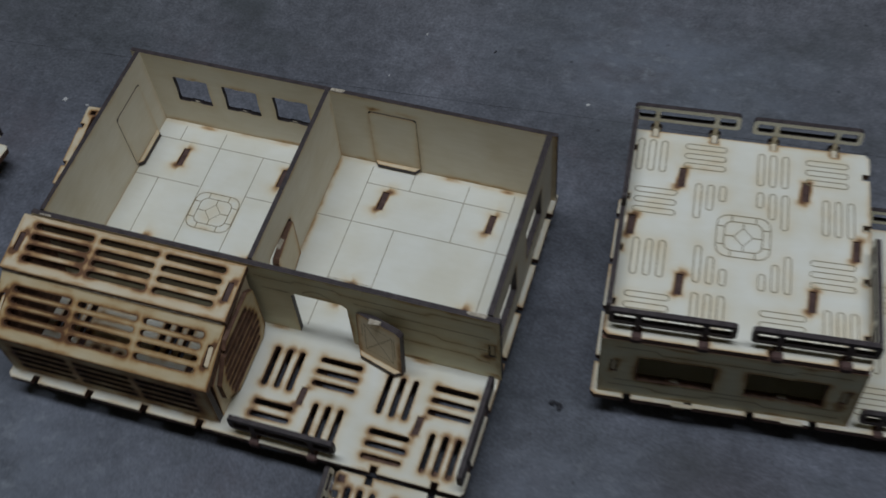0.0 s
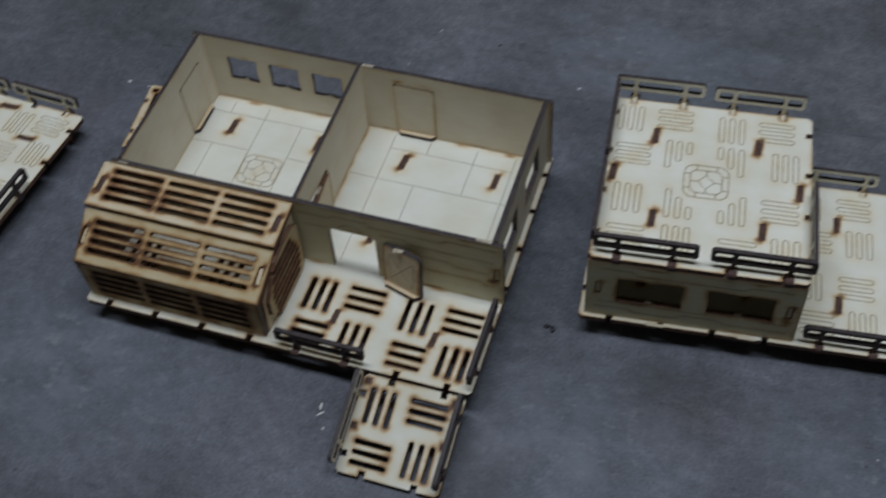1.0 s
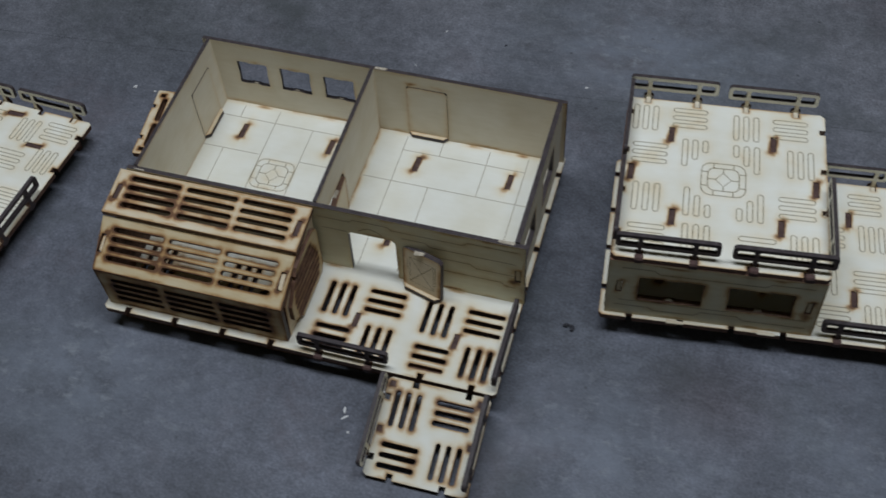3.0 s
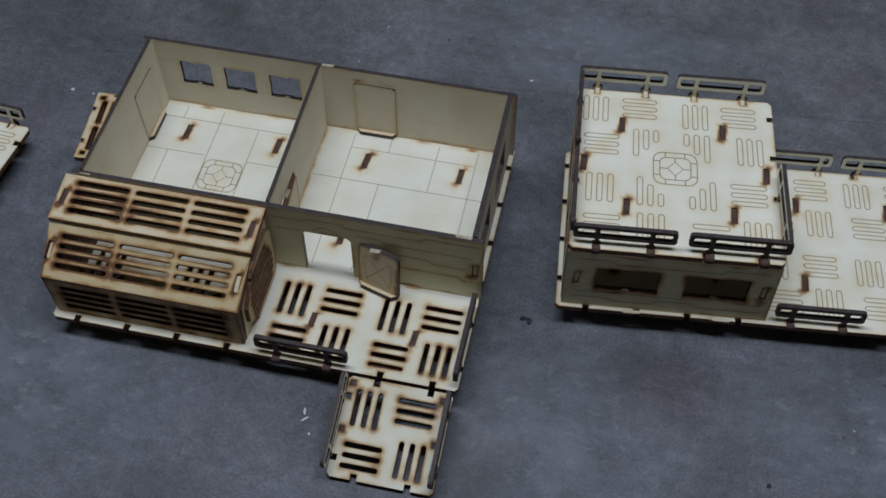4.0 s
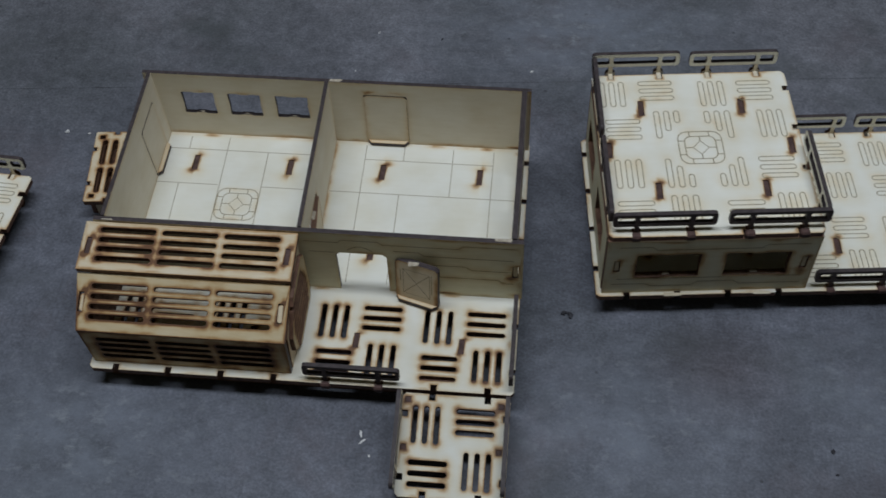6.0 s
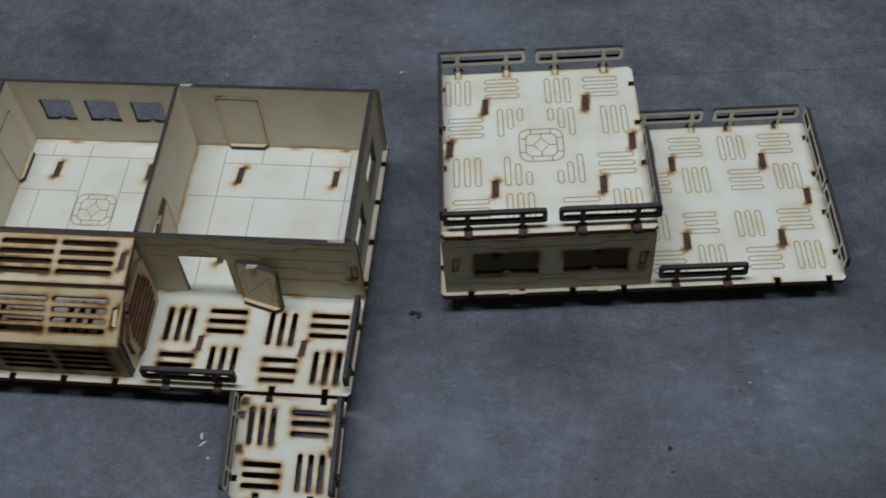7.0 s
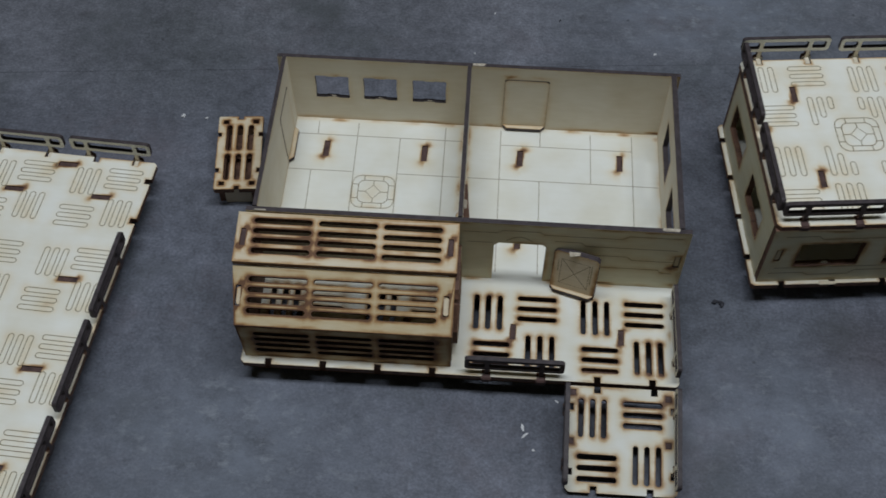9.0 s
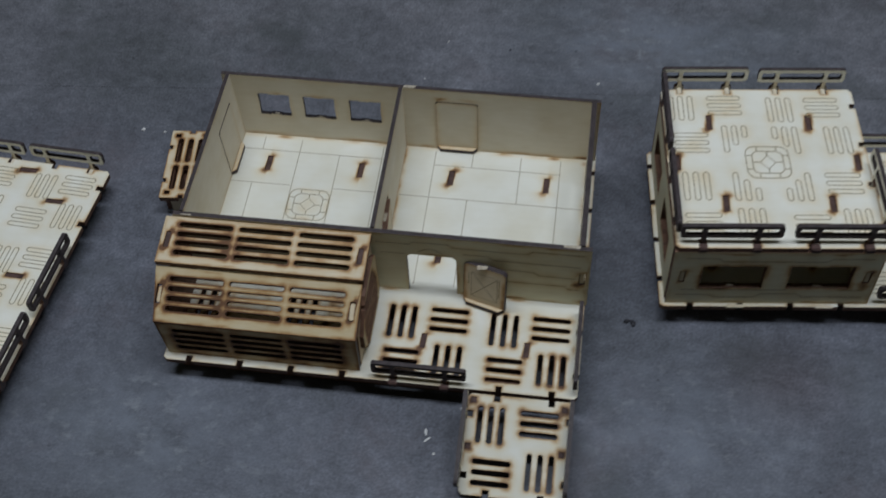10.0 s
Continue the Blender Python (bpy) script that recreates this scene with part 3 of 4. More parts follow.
# left wall with its door, right wall with two windows, partition
left_depth = BX - FX - 3
side_mid = (FX + 3 + BX) / 2
LEAN_LEFT = fr((LX + 3.7, 0, 0), (0.02, 1, 0), (-0.040, 0, 1))     # its foot stands a little further in
left = part("left_wall", board(rrect(side_mid, (Z + T) / 2, left_depth, T - Z), [rrect(126.5, 31.55, 22.16, 33.9, 1.2)], 2.0, 0.5, 0.15), WALL_WOOD, house, "", LEAN_LEFT)
door_leaf(house, LEAN_LEFT @ Matrix.Translation(Vector((115.5, Z + 0.3, 0.2)) * MM), 22.0, 33.6, burn=0.35)
right = part("right_wall", board(rrect(side_mid, (Z + T) / 2, left_depth, T - Z), [window_shape(76.8, 37.5, 24, 19), window_shape(116.5, 37.5, 24, 19)], 2.6, 0.5, 0.5), WALL_WOOD, house, "", FACE_RIGHT(RX))
part_outline = [(FX + 3, Z), (67, Z), (67, 40.5), (68.5, 42), (89.2, 42), (90.7, 40.5), (90.7, Z), (BX, Z), (BX, T), (FX + 3, T)]
part("partition_wall", board(part_outline, (), 2.0, 0.7), WALL_WOOD, house, "", FACE_RIGHT(DX + 1.5))
door_leaf(house, fr((DX - 0.4, 90.3, Z + 0.4), (0.09, -1, 0), (0.01, 0, 1)), 21.8, 25.4, mats=(PLY_WARM, BROWN), burn=1.1)

# front wall with its doorway; the door stands open
fo = [(-100, Z), (12.5, Z), (12.5, 43), (14.5, 45), (34.5, 45), (36.5, 43), (36.5, Z), (100.4, Z), (100.4, T), (-100, T)]
front_lines = wall_lines(38, 98, 20, 58) + wall_lines(-2, 14, 30, 60)[1:2] + [([(18 + 0.6 * k, 47.2 + 3.2 * math.sin(math.pi * k / 20)) for k in range(21)], False), ([(-2, 53), (14, 53), (16, 55), (33, 55), (35, 53), (70, 53), (73, 55.5), (97, 55.5)], False)]
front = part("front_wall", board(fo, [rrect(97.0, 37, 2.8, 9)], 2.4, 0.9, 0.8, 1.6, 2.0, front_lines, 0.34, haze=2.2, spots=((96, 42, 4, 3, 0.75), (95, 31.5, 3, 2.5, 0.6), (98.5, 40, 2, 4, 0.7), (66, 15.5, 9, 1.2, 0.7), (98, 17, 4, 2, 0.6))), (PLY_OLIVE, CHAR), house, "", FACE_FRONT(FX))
part("etching", ribbons(front_lines, 0.42), ETCH, front, "", Matrix.Identity(4))
part("tab", box(95.95, 98.05, FX + 0.2, FX + 2, 33.1, 40.9), PLY_TAN, house)
door_leaf(house, fr((40.0, 50.2, Z + 0.3), (0.95, -0.30, 0), (0, 0.10, 1)), 21.5, 28.5, True, (PLY_WARM, CHAR), 1.1)

# torn connecting nibs on the cut edges
def torn_nib(parent, x0, x1, y0, y1, z, mat=BARE):
    nib = box(x0, x1, y0, y1, z - 0.3, z + 0.35, 0.3)
    for v in nib.verts:
        v.co += Vector((noise.noise(v.co * 900), noise.noise(v.co * 700 + Vector((3, 1, 2))) * 0.5, noise.noise(v.co * 800) * 0.3)) * 1.1 * MM
    part("torn_nib", nib, mat, parent)


for x0, x1, y0, y1, z in ((-2.5, 4.0, BX + 0.2, BX + 1.9, T), (87.5, 95.0, FX + 0.6, FX + 2.6, T), (-96, -91, FX + 0.3, FX + 1.1, T), (-2.6, -0.8, 75, 80, 40.5), (47.2, 52.2, 49.0, 51.6, 43.6), (-73.2, -71, BX + 0.1, BX + 1.0, 31.9), (-49, -46.6, BX + 0.1, BX + 1.0, 31.9), (-24.4, -22, BX + 0.1, BX + 1.0, 31.9)):
    torn_nib(house, x0, x1, y0, y1, z)

# porch rails
railing(house, 2.0, 1.8, Z, 0, 45.0, lip=2.7)
railing(house, 99.0, 2.5, Z, 90, 46.0)

# ---- the louvred plant housing on the base board ----
housing = thing("plant_housing", 0, 0, Z, 0, "louvred laser-cut plywood plant housing on the porch board", "plant housing")
PB, P1, P2, PF = (53.2, 44.5), (28.6, 41.2), (4.1, 27.5), (4.4, 0.0)     # profile: back top, upper ridge, lower ridge, foot
GX0, GX1 = -103.0, -3.4


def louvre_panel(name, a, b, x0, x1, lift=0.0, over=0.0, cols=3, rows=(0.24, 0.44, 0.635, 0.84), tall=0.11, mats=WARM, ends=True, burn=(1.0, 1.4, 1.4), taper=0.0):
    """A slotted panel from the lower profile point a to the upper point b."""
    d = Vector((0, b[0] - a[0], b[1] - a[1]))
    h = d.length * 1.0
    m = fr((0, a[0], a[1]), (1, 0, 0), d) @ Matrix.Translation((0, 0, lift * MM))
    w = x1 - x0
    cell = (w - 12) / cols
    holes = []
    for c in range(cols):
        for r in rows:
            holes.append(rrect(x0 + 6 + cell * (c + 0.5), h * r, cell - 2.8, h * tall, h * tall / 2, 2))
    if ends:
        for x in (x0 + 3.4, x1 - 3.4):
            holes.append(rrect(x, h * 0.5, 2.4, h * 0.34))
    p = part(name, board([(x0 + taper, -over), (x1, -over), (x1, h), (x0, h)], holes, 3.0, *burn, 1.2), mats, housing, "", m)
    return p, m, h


top, _, top_h = louvre_panel("top_panel", P1, PB, GX0, GX1)
for x in (GX0 + 3.4, GX1 - 3.4):
    part("key_tab", box(x - 1.1, x + 1.1, top_h * 0.335, top_h * 0.665, -2.8, -0.4, 0.15), KEY, top)
mid, _, mid_h = louvre_panel("front_panel", P2, (P1[0] + 0.4, P1[1] - 3.3), GX0, GX1 - 0.6, rows=(0.255, 0.43, 0.605, 0.78), tall=0.092, mats=(PLY_TAN, BROWN), burn=(1.1, 1.5, 1.45), taper=2.8)
# wide burn on the lower panel also puts in the shade below the ridge
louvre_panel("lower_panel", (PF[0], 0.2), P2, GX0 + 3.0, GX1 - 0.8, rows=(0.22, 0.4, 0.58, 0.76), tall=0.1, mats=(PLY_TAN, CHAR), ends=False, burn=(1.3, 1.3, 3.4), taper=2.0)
# rounded ends of the side panels, seen in the end slots
for x in (GX0 + 4.0, GX1 - 4.0):
    part("tab", board(rrect(x, mid_h * 0.5, 2.6, mid_h * 0.3, 1.2), (), 2.6, 0.6, reach=0.6, step=1.5), WARM, mid, "", Matrix.Translation((0, 0, -0.0012)))
prof = [(PF[0] + 3.2, 0), (51, 0), (51, 40.5), (P1[0] + 2.0, 34.6), (P2[0] + 4.6, 23.6)]
grille = [(11, 20), (24, 35), (46, 36), (50, 32), (50, 5), (46, 1), (20, 1), (11, 10)]
mouth = [(13.5, 19), (25, 32.3), (45, 33.2), (47.2, 31), (47.2, 6), (45, 3.8), (21, 3.8), (13.5, 11)]
# left panel is brown all over, painting in the housing's dark inside
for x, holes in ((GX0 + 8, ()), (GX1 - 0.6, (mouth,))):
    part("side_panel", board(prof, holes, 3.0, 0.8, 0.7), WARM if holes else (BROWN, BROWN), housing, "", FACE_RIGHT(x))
gr_slots = [rrect(31.2 - abs(k - 3) * 0.25, 5.2 + 4.15 * k, 31.5 - max(0, k - 3) * 2.9 - max(0, 2 - k) * 2.2, 2.9, 1.3, 2) for k in range(7)]
part("side_grille", board(grille, gr_slots, 2.2, 1.0, 1.2, 1.1, 1.5), (PLY_TAN, BROWN), housing, "", fr((GX1 + 1.9, 0, 0.3), (0, 1, 0), (-0.02, 0, 1)))

# ---- the slotted ramp ----
ramp_thing = thing("access_ramp", 49.0, -48.0, 0, 0, "slotted plywood ramp with side rails leading up to porch", "ramp")
RA = math.atan2(13.0, 47.5)
rm = Matrix.Translation((0, 0, 0.0032)) @ pose(0, 0, 0, math.degrees(RA), 0, 0)
RAMPSLOTS = (slots(11.5, 33.2, True, pitch=5.1, length=17.5) + slots(34.0, 35.5, False, pitch=4.9, length=17.8) + slots(13.8, 10.9, False, pitch=4.9, length=17.8)
             + slots(36.0, 13.1, True, pitch=5.1, length=17.4))
RAMPKEYS = [(2.6, 44.6), (2.0, 22.6), (45.4, 43.6), (45.6, 22.6)]
rb = part("deck_board", board(notched(0, 0, 49.5, 47.6, (12.5, 37.5), (9, 38), (13.5, 39), (9, 38), cut=1.6),
          RAMPSLOTS + [rrect(x, y, 2.7, 2.7) for x, y in RAMPKEYS], 3.0, 0.65, 0.92, 1.8, 1.2),
          WOOD_BROWN, ramp_thing, "pale slotted board", rm)
for x, y in RAMPKEYS:
    key_tab(rb, x, y, 2.5, 2.5)
for x in (0.3, 49.4):
    railing(ramp_thing, x, 2.0, 0, 90, 44.5, x > 20, rm)

# ---- the small slotted landing beside the left wall ----
step = thing("side_landing", -118.8, 121.0, 0, 5.0, "small slotted plywood landing standing beside building wall", "landing")
vh = [rrect(x, y, 3.0, 16.5, 1.4, 2) for x in (-5.6, -0.1, 5.4) for y in (-9.4, 9.4)] + [rrect(sx * 7.6, sy * 19.8, 2.8, 2.4) for sx in (-1, 1) for sy in (-1, 1)]
part("slotted_board", board(notched(-11.4, -23.4, 11.4, 23.4, (0,), (-11.5, 11.5), (0,), (-11.5, 11.5), w=2.6, d=2.0, cut=0.6), vh, 3.0, 0.7, 1.0, 1.3, 1.5), (PLY_WARM, BROWN), step, "", FLAT(Z))
# unseen board, added so that the slots look dark brown inside
part("lower_board", box(-6.4, 6.4, -17.5, 17.5, 4.5, 7.0), BROWN, step)
for x in (-8.2, 8.2):
    part("side_panel", box(x - 1.5, x + 1.5, -20, 20, 0, Z - 3.05), BROWN, step)
for y in (-19.5, 19.5):
    part("end_panel", box(-6.6, 6.6, y - 1.5, y + 1.5, 0, Z - 3.05), PLY_WARM, step)

# ---- the two-level building with a railed roof deck ----
block = thing("model_blockhouse", 183.0, 117.0, 0, 5.9, "two-level laser-cut plywood model with railed roof deck", "model building")
bx = [-38 + 24.4 * k for k in range(8)]
DXE, DYB, DYF = 140.6, 44.2, -54.4
back_x = (-38, -13.6, 10.8, 35.2, 57.1, 81.9, 100.1, 124.9)
INNER = [(-27, 25), (23, 25), (-24, -26), (26.5, -26)]
CELLS = [(68.6, 20.5), (114.6, 20.5), (69.3, -28), (115.5, -28)]
def etched_cell(x, y, s=1.0, stair=""):
    """Outlined bars in four groups round a key slot; the groups named in stair step down towards the middle."""
    out = []
    sp = (0, 5, 9)
    out += stadiums(x - 15 * s, y + 9.5 * s, True, length=16.5 * s, steps=sp if "a" in stair else (0, 0, 0))
    out += stadiums(x + 8.8 * s, y + 11.2 * s, False, length=17 * s, pitch=5.0)
    out += stadiums(x - 11 * s, y - 12.5 * s, False, length=17 * s, pitch=5.0)
    out += stadiums(x + 11.5 * s, y - 11.5 * s, True, length=17 * s)
    return out


deck_lines = []
for x, y in CELLS:
    deck_lines += etched_cell(x, y, 0.95)
deck = part("base_board", board(notched(-52.6, DYF, DXE, DYB, bx, (-38, -14, 10, 34), back_x, (-38, -14, 10, 34), cut=1.5),
            [rrect(x, y, 2.8, 9.5) for x, y in CELLS + INNER] + [rrect(132.6, -3.5, 2.8, 9.5)], 3.0, 0.65, 1.0, 1.5, 1.6, deck_lines, 0.24, haze=2.4), DECK_WOOD, block, "pale plywood base board with etched deck", FLAT(Z))


for x, y in CELLS + INNER + [(132.6, -3.5)]:
    key_tab(deck, x, y, 2.5, 9.2)
part("etching", ribbons(deck_lines, 0.42), ETCH, deck, "", Matrix.Identity(4))
ribs(block, -44, 131, -45, 40, (-24, 24, 66.5, 112.5), (-43, 38), Z - 3.05)

WT = 57.0
fw_lines = wall_lines(-46, 45, 16, 57)[:1] + wall_lines(-46, 45, 22, 62)[2:] + [([(-46, 22), (-30, 22), (-27, 20), (-8, 20), (-5, 23), (12, 23), (15, 20.5), (44, 20.5)], False)]
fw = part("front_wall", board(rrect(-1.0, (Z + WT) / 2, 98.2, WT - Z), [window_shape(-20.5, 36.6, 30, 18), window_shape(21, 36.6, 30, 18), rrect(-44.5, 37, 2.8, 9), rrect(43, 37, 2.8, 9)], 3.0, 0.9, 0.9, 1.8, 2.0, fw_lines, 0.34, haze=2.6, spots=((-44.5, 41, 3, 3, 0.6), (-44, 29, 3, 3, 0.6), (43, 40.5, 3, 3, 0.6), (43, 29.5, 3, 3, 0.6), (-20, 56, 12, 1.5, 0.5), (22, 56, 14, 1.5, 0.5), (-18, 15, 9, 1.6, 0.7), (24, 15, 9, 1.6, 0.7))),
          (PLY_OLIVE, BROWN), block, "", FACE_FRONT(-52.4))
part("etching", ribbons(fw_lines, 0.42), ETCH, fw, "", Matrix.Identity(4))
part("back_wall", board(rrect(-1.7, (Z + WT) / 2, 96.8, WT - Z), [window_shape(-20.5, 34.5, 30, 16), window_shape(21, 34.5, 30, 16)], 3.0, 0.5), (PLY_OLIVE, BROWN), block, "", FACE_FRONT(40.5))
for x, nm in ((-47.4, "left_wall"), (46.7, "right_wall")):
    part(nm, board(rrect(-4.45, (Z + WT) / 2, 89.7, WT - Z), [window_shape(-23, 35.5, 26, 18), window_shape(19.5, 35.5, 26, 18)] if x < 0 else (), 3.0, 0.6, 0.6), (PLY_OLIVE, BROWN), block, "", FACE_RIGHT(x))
for x in (-44.5, 43):
    part("tab", box(x - 1.05, x + 1.05, -52.2, -50.0, 33.1, 40.9), PLY_TAN, block)

for x0, x1 in ((-20, -12), (23, 31)):
    torn_nib(block, x0, x1, -55.2, -53.2, Z, PLY_WARM)
for x in (-20.5, 21):
    torn_nib(block, x - 1.6, x + 1.6, -51.6, -50.0, 28.3)
rx = (-37.5, -12.5, 12.5, 37.5)
roof_keys = [(-27, 25), (23, 25), (-24, -26), (26.5, -26)]
roof_rosette = rosette(-0.8, -0.6)
rl = []
st = (0, 4.5, 9.5)
rl += stadiums(-40.5, 34.5, True, length=16) + stadiums(-18.3, 36.3, False, pitch=4.9) + stadiums(-37, 11.8, False, pitch=4.9) + stadiums(-15, 14.3, True, pitch=4.9, steps=st)
rl += stadiums(9.6, 33.5, True, length=16) + stadiums(31.3, 35, False, pitch=4.9) + stadiums(10, 13.5, True, pitch=5.0, steps=st[::-1]) + stadiums(36, 13.5, True)
rl += stadiums(-37, -15.5, True, pitch=5.1) + stadiums(-35.5, -38, False, pitch=4.9) + stadiums(-12.8, -15.7, True, pitch=5.0, steps=st, low=True) + stadiums(-12.6, -37.5, True, pitch=5.0)
rl += stadiums(34, -13.5, False, pitch=5) + stadiums(12, -15.7, True, pitch=4.9, steps=st[::-1], low=True) + stadiums(15.5, -39, False, pitch=4.9) + stadiums(37, -37.5, True, pitch=5.0)
roof = part("roof_board", board(notched(-50, -52.2, 48.5, 47.2, rx, (-39.2, -14.2, 10.8, 35.8), (-40.2, -15.3, 9.3, 34.2), rx, cut=1.8), [rrect(x, y, 2.8, 9.5) for x, y in roof_keys] + [rrect(-45.2, -1, 2.8, 9.5), rrect(43, -0.5, 2.8, 9.5)], 3.0, 0.65, 1.0, 1.5, 1.6, rl + roof_rosette, 0.24, haze=2.4),
            DECK_WOOD, block, "pale plywood roof board with etched bars and rosette", FLAT(T))
for x, y in roof_keys + [(-45.2, -1), (43, -0.5)]:
    key_tab(roof, x, y, 2.5, 9.2)
part("etching", ribbons(rl, 0.42), ETCH, roof, "", Matrix.Identity(4))
part("rosette_etching", ribbons(roof_rosette, 0.46), ETCH, roof, "brown etched rosette", Matrix.Identity(4))

for x, y, turn, ln in ((-50, 49.0, 0, 44.5), (-0.5, 48.2, 0, 44.5), (-48.5, -49.4, 0, 47), (3.8, -49.4, 0, 46), (49.4, -47.5, 90, 46), (-48.0, 2.5, 90, 46), (-48.0, -47.0, 90, 46)):
    railing(block, x, y, T, turn, ln, x > 40 if turn else y < 0, lip=3.5 if y == -49.4 else 0.0)
for x, y, turn, ln in ((51.5, 44.4, 0, 36), (92.5, 44.2, 0, 44), (DXE + 0.6, -51, 90, 46), (DXE + 0.6, -3.5, 90, 48), (51.6, -52.2, 0, 42)):
    railing(block, x, y, Z, turn, ln, x > 40 if turn else y < 0, lip=2.9 if y == -52.2 else 0.0)

# the model stands a little out of square: its right side draws in towards the back
bpy.context.view_layer.update()
to_block = block.matrix_world.inverted()
for ob in block.children_recursive:
    m = to_block @ ob.matrix_world
    back_m = m.inverted()
    for v in ob.data.vertices:
        p = m @ v.co
        p.x -= 0.30 * min(max(0.0, p.x + 0.05), 0.1) * (p.y + 0.052)
        v.co = back_m @ p

# ---- the long railed deck ----
pier = thing("model_deck", -185.0, 65.0, 0, -6.5, "long raised laser-cut plywood deck with edge rails", "model deck")
PX0, PX1, PY0, PY1 = -80.0, 21.0, -153.0, 48.6
ry = [36.6 - 24.4 * k for k in range(8)]
pk = [(-0.5, 24.4 - 48.9 * k) for k in range(4)] + [(-44.5, 24.4 - 48.9 * k) for k in range(4)] + [(-23, 42.5)]
pl = []
for cx in (-0.5, -44.5):
    for k in range(4):
        cy = 24.4 - 48.9 * k
        pl += stadiums(cx - 10.5, cy + 8.8, True, pitch=4.6, length=16) + stadiums(cx + 7.8, cy + 12, False, pitch=4.8, length=17)
        pl += stadiums(cx - 9.5, cy - 12.6, False, pitch=4.8, length=17) + stadiums(cx + 10.5, cy - 8.8, True, pitch=4.6, length=16)
pdeck = part("deck_board", board(notched(PX0, PY0, PX1, PY1, (-60, -35, -10, 10), ry, (-60, -35, -10, 10), ry, cut=1.5), [rrect(x, y, 9.5, 2.8) for x, y in pk], 3.0, 0.65, 1.0, 1.5, 1.6, pl, 0.24, haze=2.4),
             DECK_WOOD, pier, "pale plywood deck board with etched bars", FLAT(Z))
for x, y in pk:
    key_tab(pdeck, x, y, 9.2, 2.5)
part("etching", ribbons(pl, 0.42), ETCH, pdeck, "", Matrix.Identity(4))
ribs(pier, -74, 15.5, -147, 43, (-41, -1.5), (-145, -75, 40), Z - 3.05)
for x, y, turn, ln in ((-22.5, 49.2, 0, 41), (-67, 49.2, 0, 41), (21.6, -46.8, 90, 44.6), (21.6, -95.8, 90, 44.6), (21.6, -145, 90, 44.6)):
    railing(pier, x, y, Z, turn, ln, turn == 90)

# it stands a little out of square too: its back edge draws in to the left
bpy.context.view_layer.update()
to_pier = pier.matrix_world.inverted()
for ob in pier.children_recursive:
    m = to_pier @ ob.matrix_world
    back_m = m.inverted()
    for v in ob.data.vertices:
        p = m @ v.co
        p.y += 0.055 * (p.x - 0.02)
        v.co = back_m @ p


# ---- crumbs on the table ----
def crumb(x, y, size, flat, mat, seed, label):
    bm = bmesh.new()
    bmesh.ops.create_icosphere(bm, subdivisions=2, radius=1)
    rnd = random.Random(seed)
    off = Vector((rnd.uniform(0, 9), rnd.uniform(0, 9), 0))
    for v in bm.verts:
        k = 1 + 0.9 * noise.noise(v.co * 1.3 + off)
        v.co = Vector((v.co.x * size[0] * k, v.co.y * size[1] * k, (v.co.z * k + 0.6) * flat)) * MM
        v.co.z = max(v.co.z, 0.0)
    ob = part("crumb", bm, mat)
    ob.matrix_world = pose(x * MM, y * MM, 0, 0, 0, rnd.uniform(0, 360))
    return tagged(ob, label, "crumb", "crumbs on the tabletop")


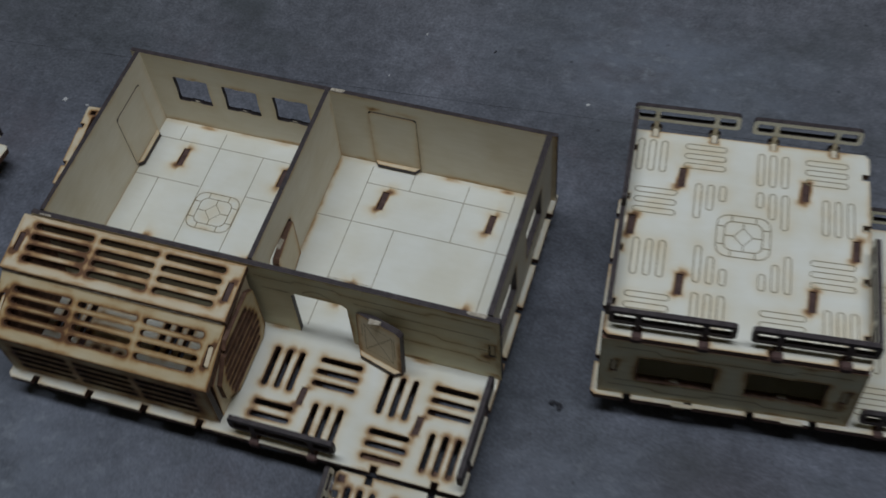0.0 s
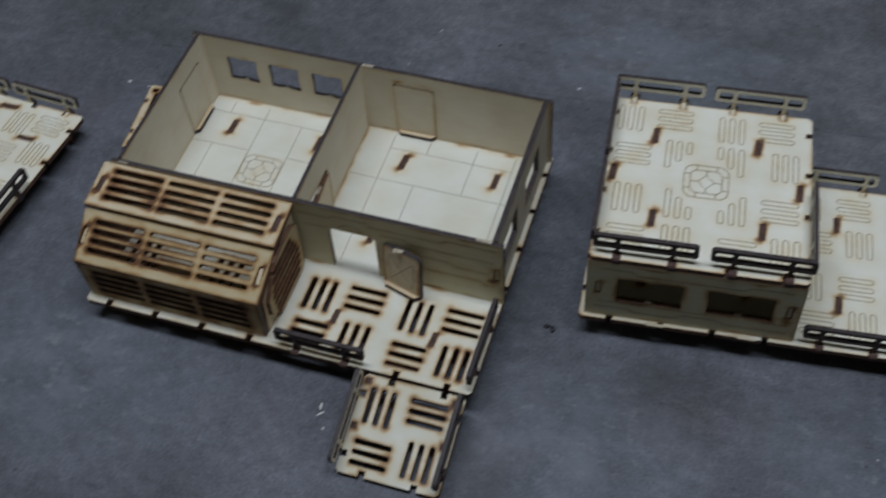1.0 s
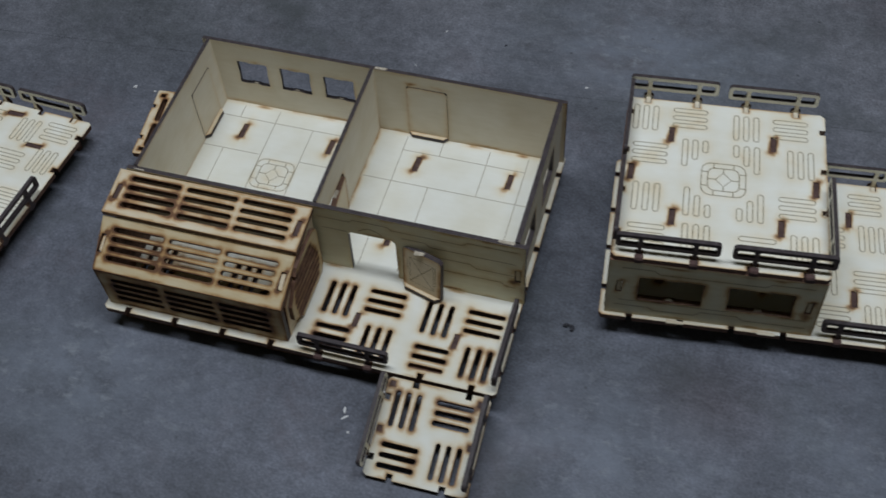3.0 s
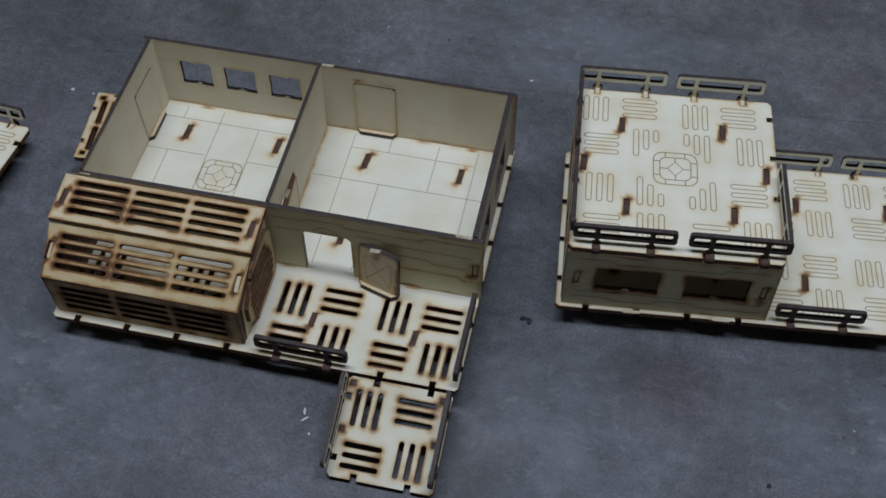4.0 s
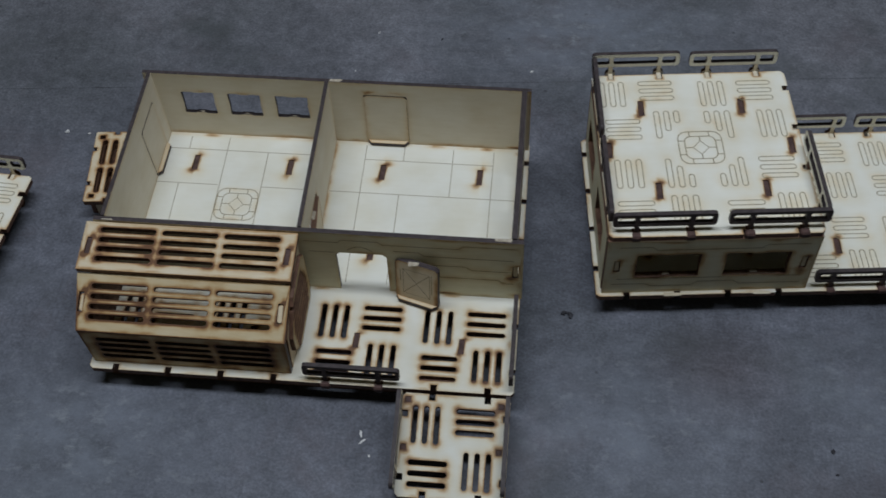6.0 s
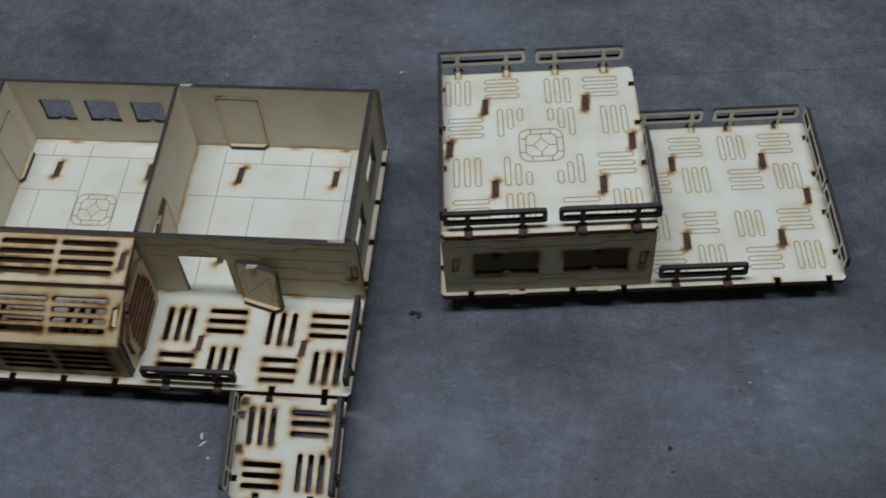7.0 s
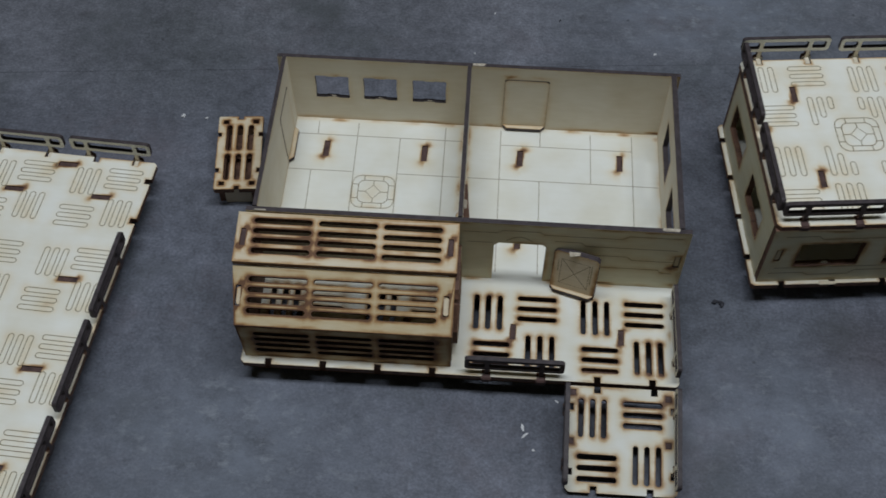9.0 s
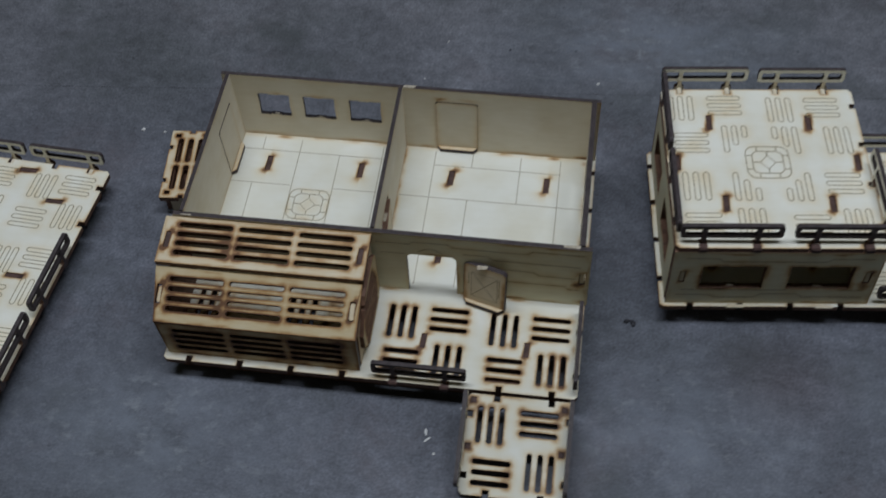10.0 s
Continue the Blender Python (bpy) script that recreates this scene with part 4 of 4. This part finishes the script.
def curl():
    """A dark shaving, bent like a hook, with a thicker end."""
    bm = bmesh.new()
    rings = []
    for i in range(13):
        a = radians(-60 + 17 * i)
        r, w = 2.2 - 0.05 * i, 0.5 + 0.65 * abs(math.sin(i * 0.42))
        c = Vector((r * math.cos(a) * 1.1, r * math.sin(a), 0.55 + 0.45 * math.sin(i * 0.8)))
        out = Vector((math.cos(a), math.sin(a), 0))
        rings.append([bm.verts.new((c + out * w * math.cos(k * math.pi / 3) + Vector((0, 0, 0.4 * math.sin(k * math.pi / 3)))) * MM) for k in range(6)])
    for p, q in zip(rings, rings[1:]):
        for k in range(6):
            bm.faces.new((p[k], p[(k + 1) % 6], q[(k + 1) % 6], q[k]))
    bm.faces.new(rings[0][::-1])
    bm.faces.new(rings[-1])
    low = min(v.co.z for v in bm.verts)
    for v in bm.verts:
        v.co.z -= low
    bmesh.ops.recalc_face_normals(bm, faces=list(bm.faces))
    ob = part("shaving", bm, CRUMB_DARK)
    ob.matrix_world = pose(0.1225, 0.0545, 0, 0, 0, 20)
    tagged(ob, "small dark curled shaving lying on the tabletop", "shaving")


curl()
for x, y, s, f, mt, lb in ((246, -9.5, (1.2, 0.9), 0.5, CRUMB_DARK, "tiny dark crumb on the tabletop"),
                           (-155.3, 154.4, (1.4, 1.0), 0.5, CRUMB_PALE, "tiny white plaster crumb on the tabletop"), (-142.7, 153.7, (0.8, 0.6), 0.4, CRUMB_PALE, "tiny white plaster crumb on the tabletop"),
                           (30.0, -17.0, (1.6, 0.7), 0.12, CRUMB_PALE, "small white paint fleck on the tabletop"), (31.2, -20.5, (2.0, 0.5), 0.12, CRUMB_PALE, "small white paint fleck on the tabletop"),
                           (35.2, -27.8, (0.7, 0.5), 0.12, CRUMB_PALE, "small white paint fleck on the tabletop"), (45.4, -2.6, (1.0, 0.4), 0.1, CRUMB_PALE, "small white paint fleck on the tabletop"),
                           (98.0, 216.0, (1.0, 0.5), 0.3, CRUMB_PALE, "tiny white plaster crumb on the tabletop"), (8.0, 241.0, (0.9, 0.4), 0.3, CRUMB_PALE, "tiny white plaster crumb on the tabletop"),
                           (-2.0, 210.0, (0.6, 0.3), 0.2, CRUMB_PALE, "tiny white plaster crumb on the tabletop"), (45.0, 238.0, (1.1, 0.35), 0.3, CRUMB_DARK, "tiny dark fibre curl on the tabletop"),
                           (283.0, 27.0, (0.7, 0.35), 0.2, CRUMB_PALE, "tiny white plaster crumb on the tabletop"), (247.0, -21.0, (0.7, 0.5), 0.3, CRUMB_DARK, "tiny dark crumb on the tabletop")):
    crumb(x, y, s, f, mt, int(x * 3 + y * 5), lb)
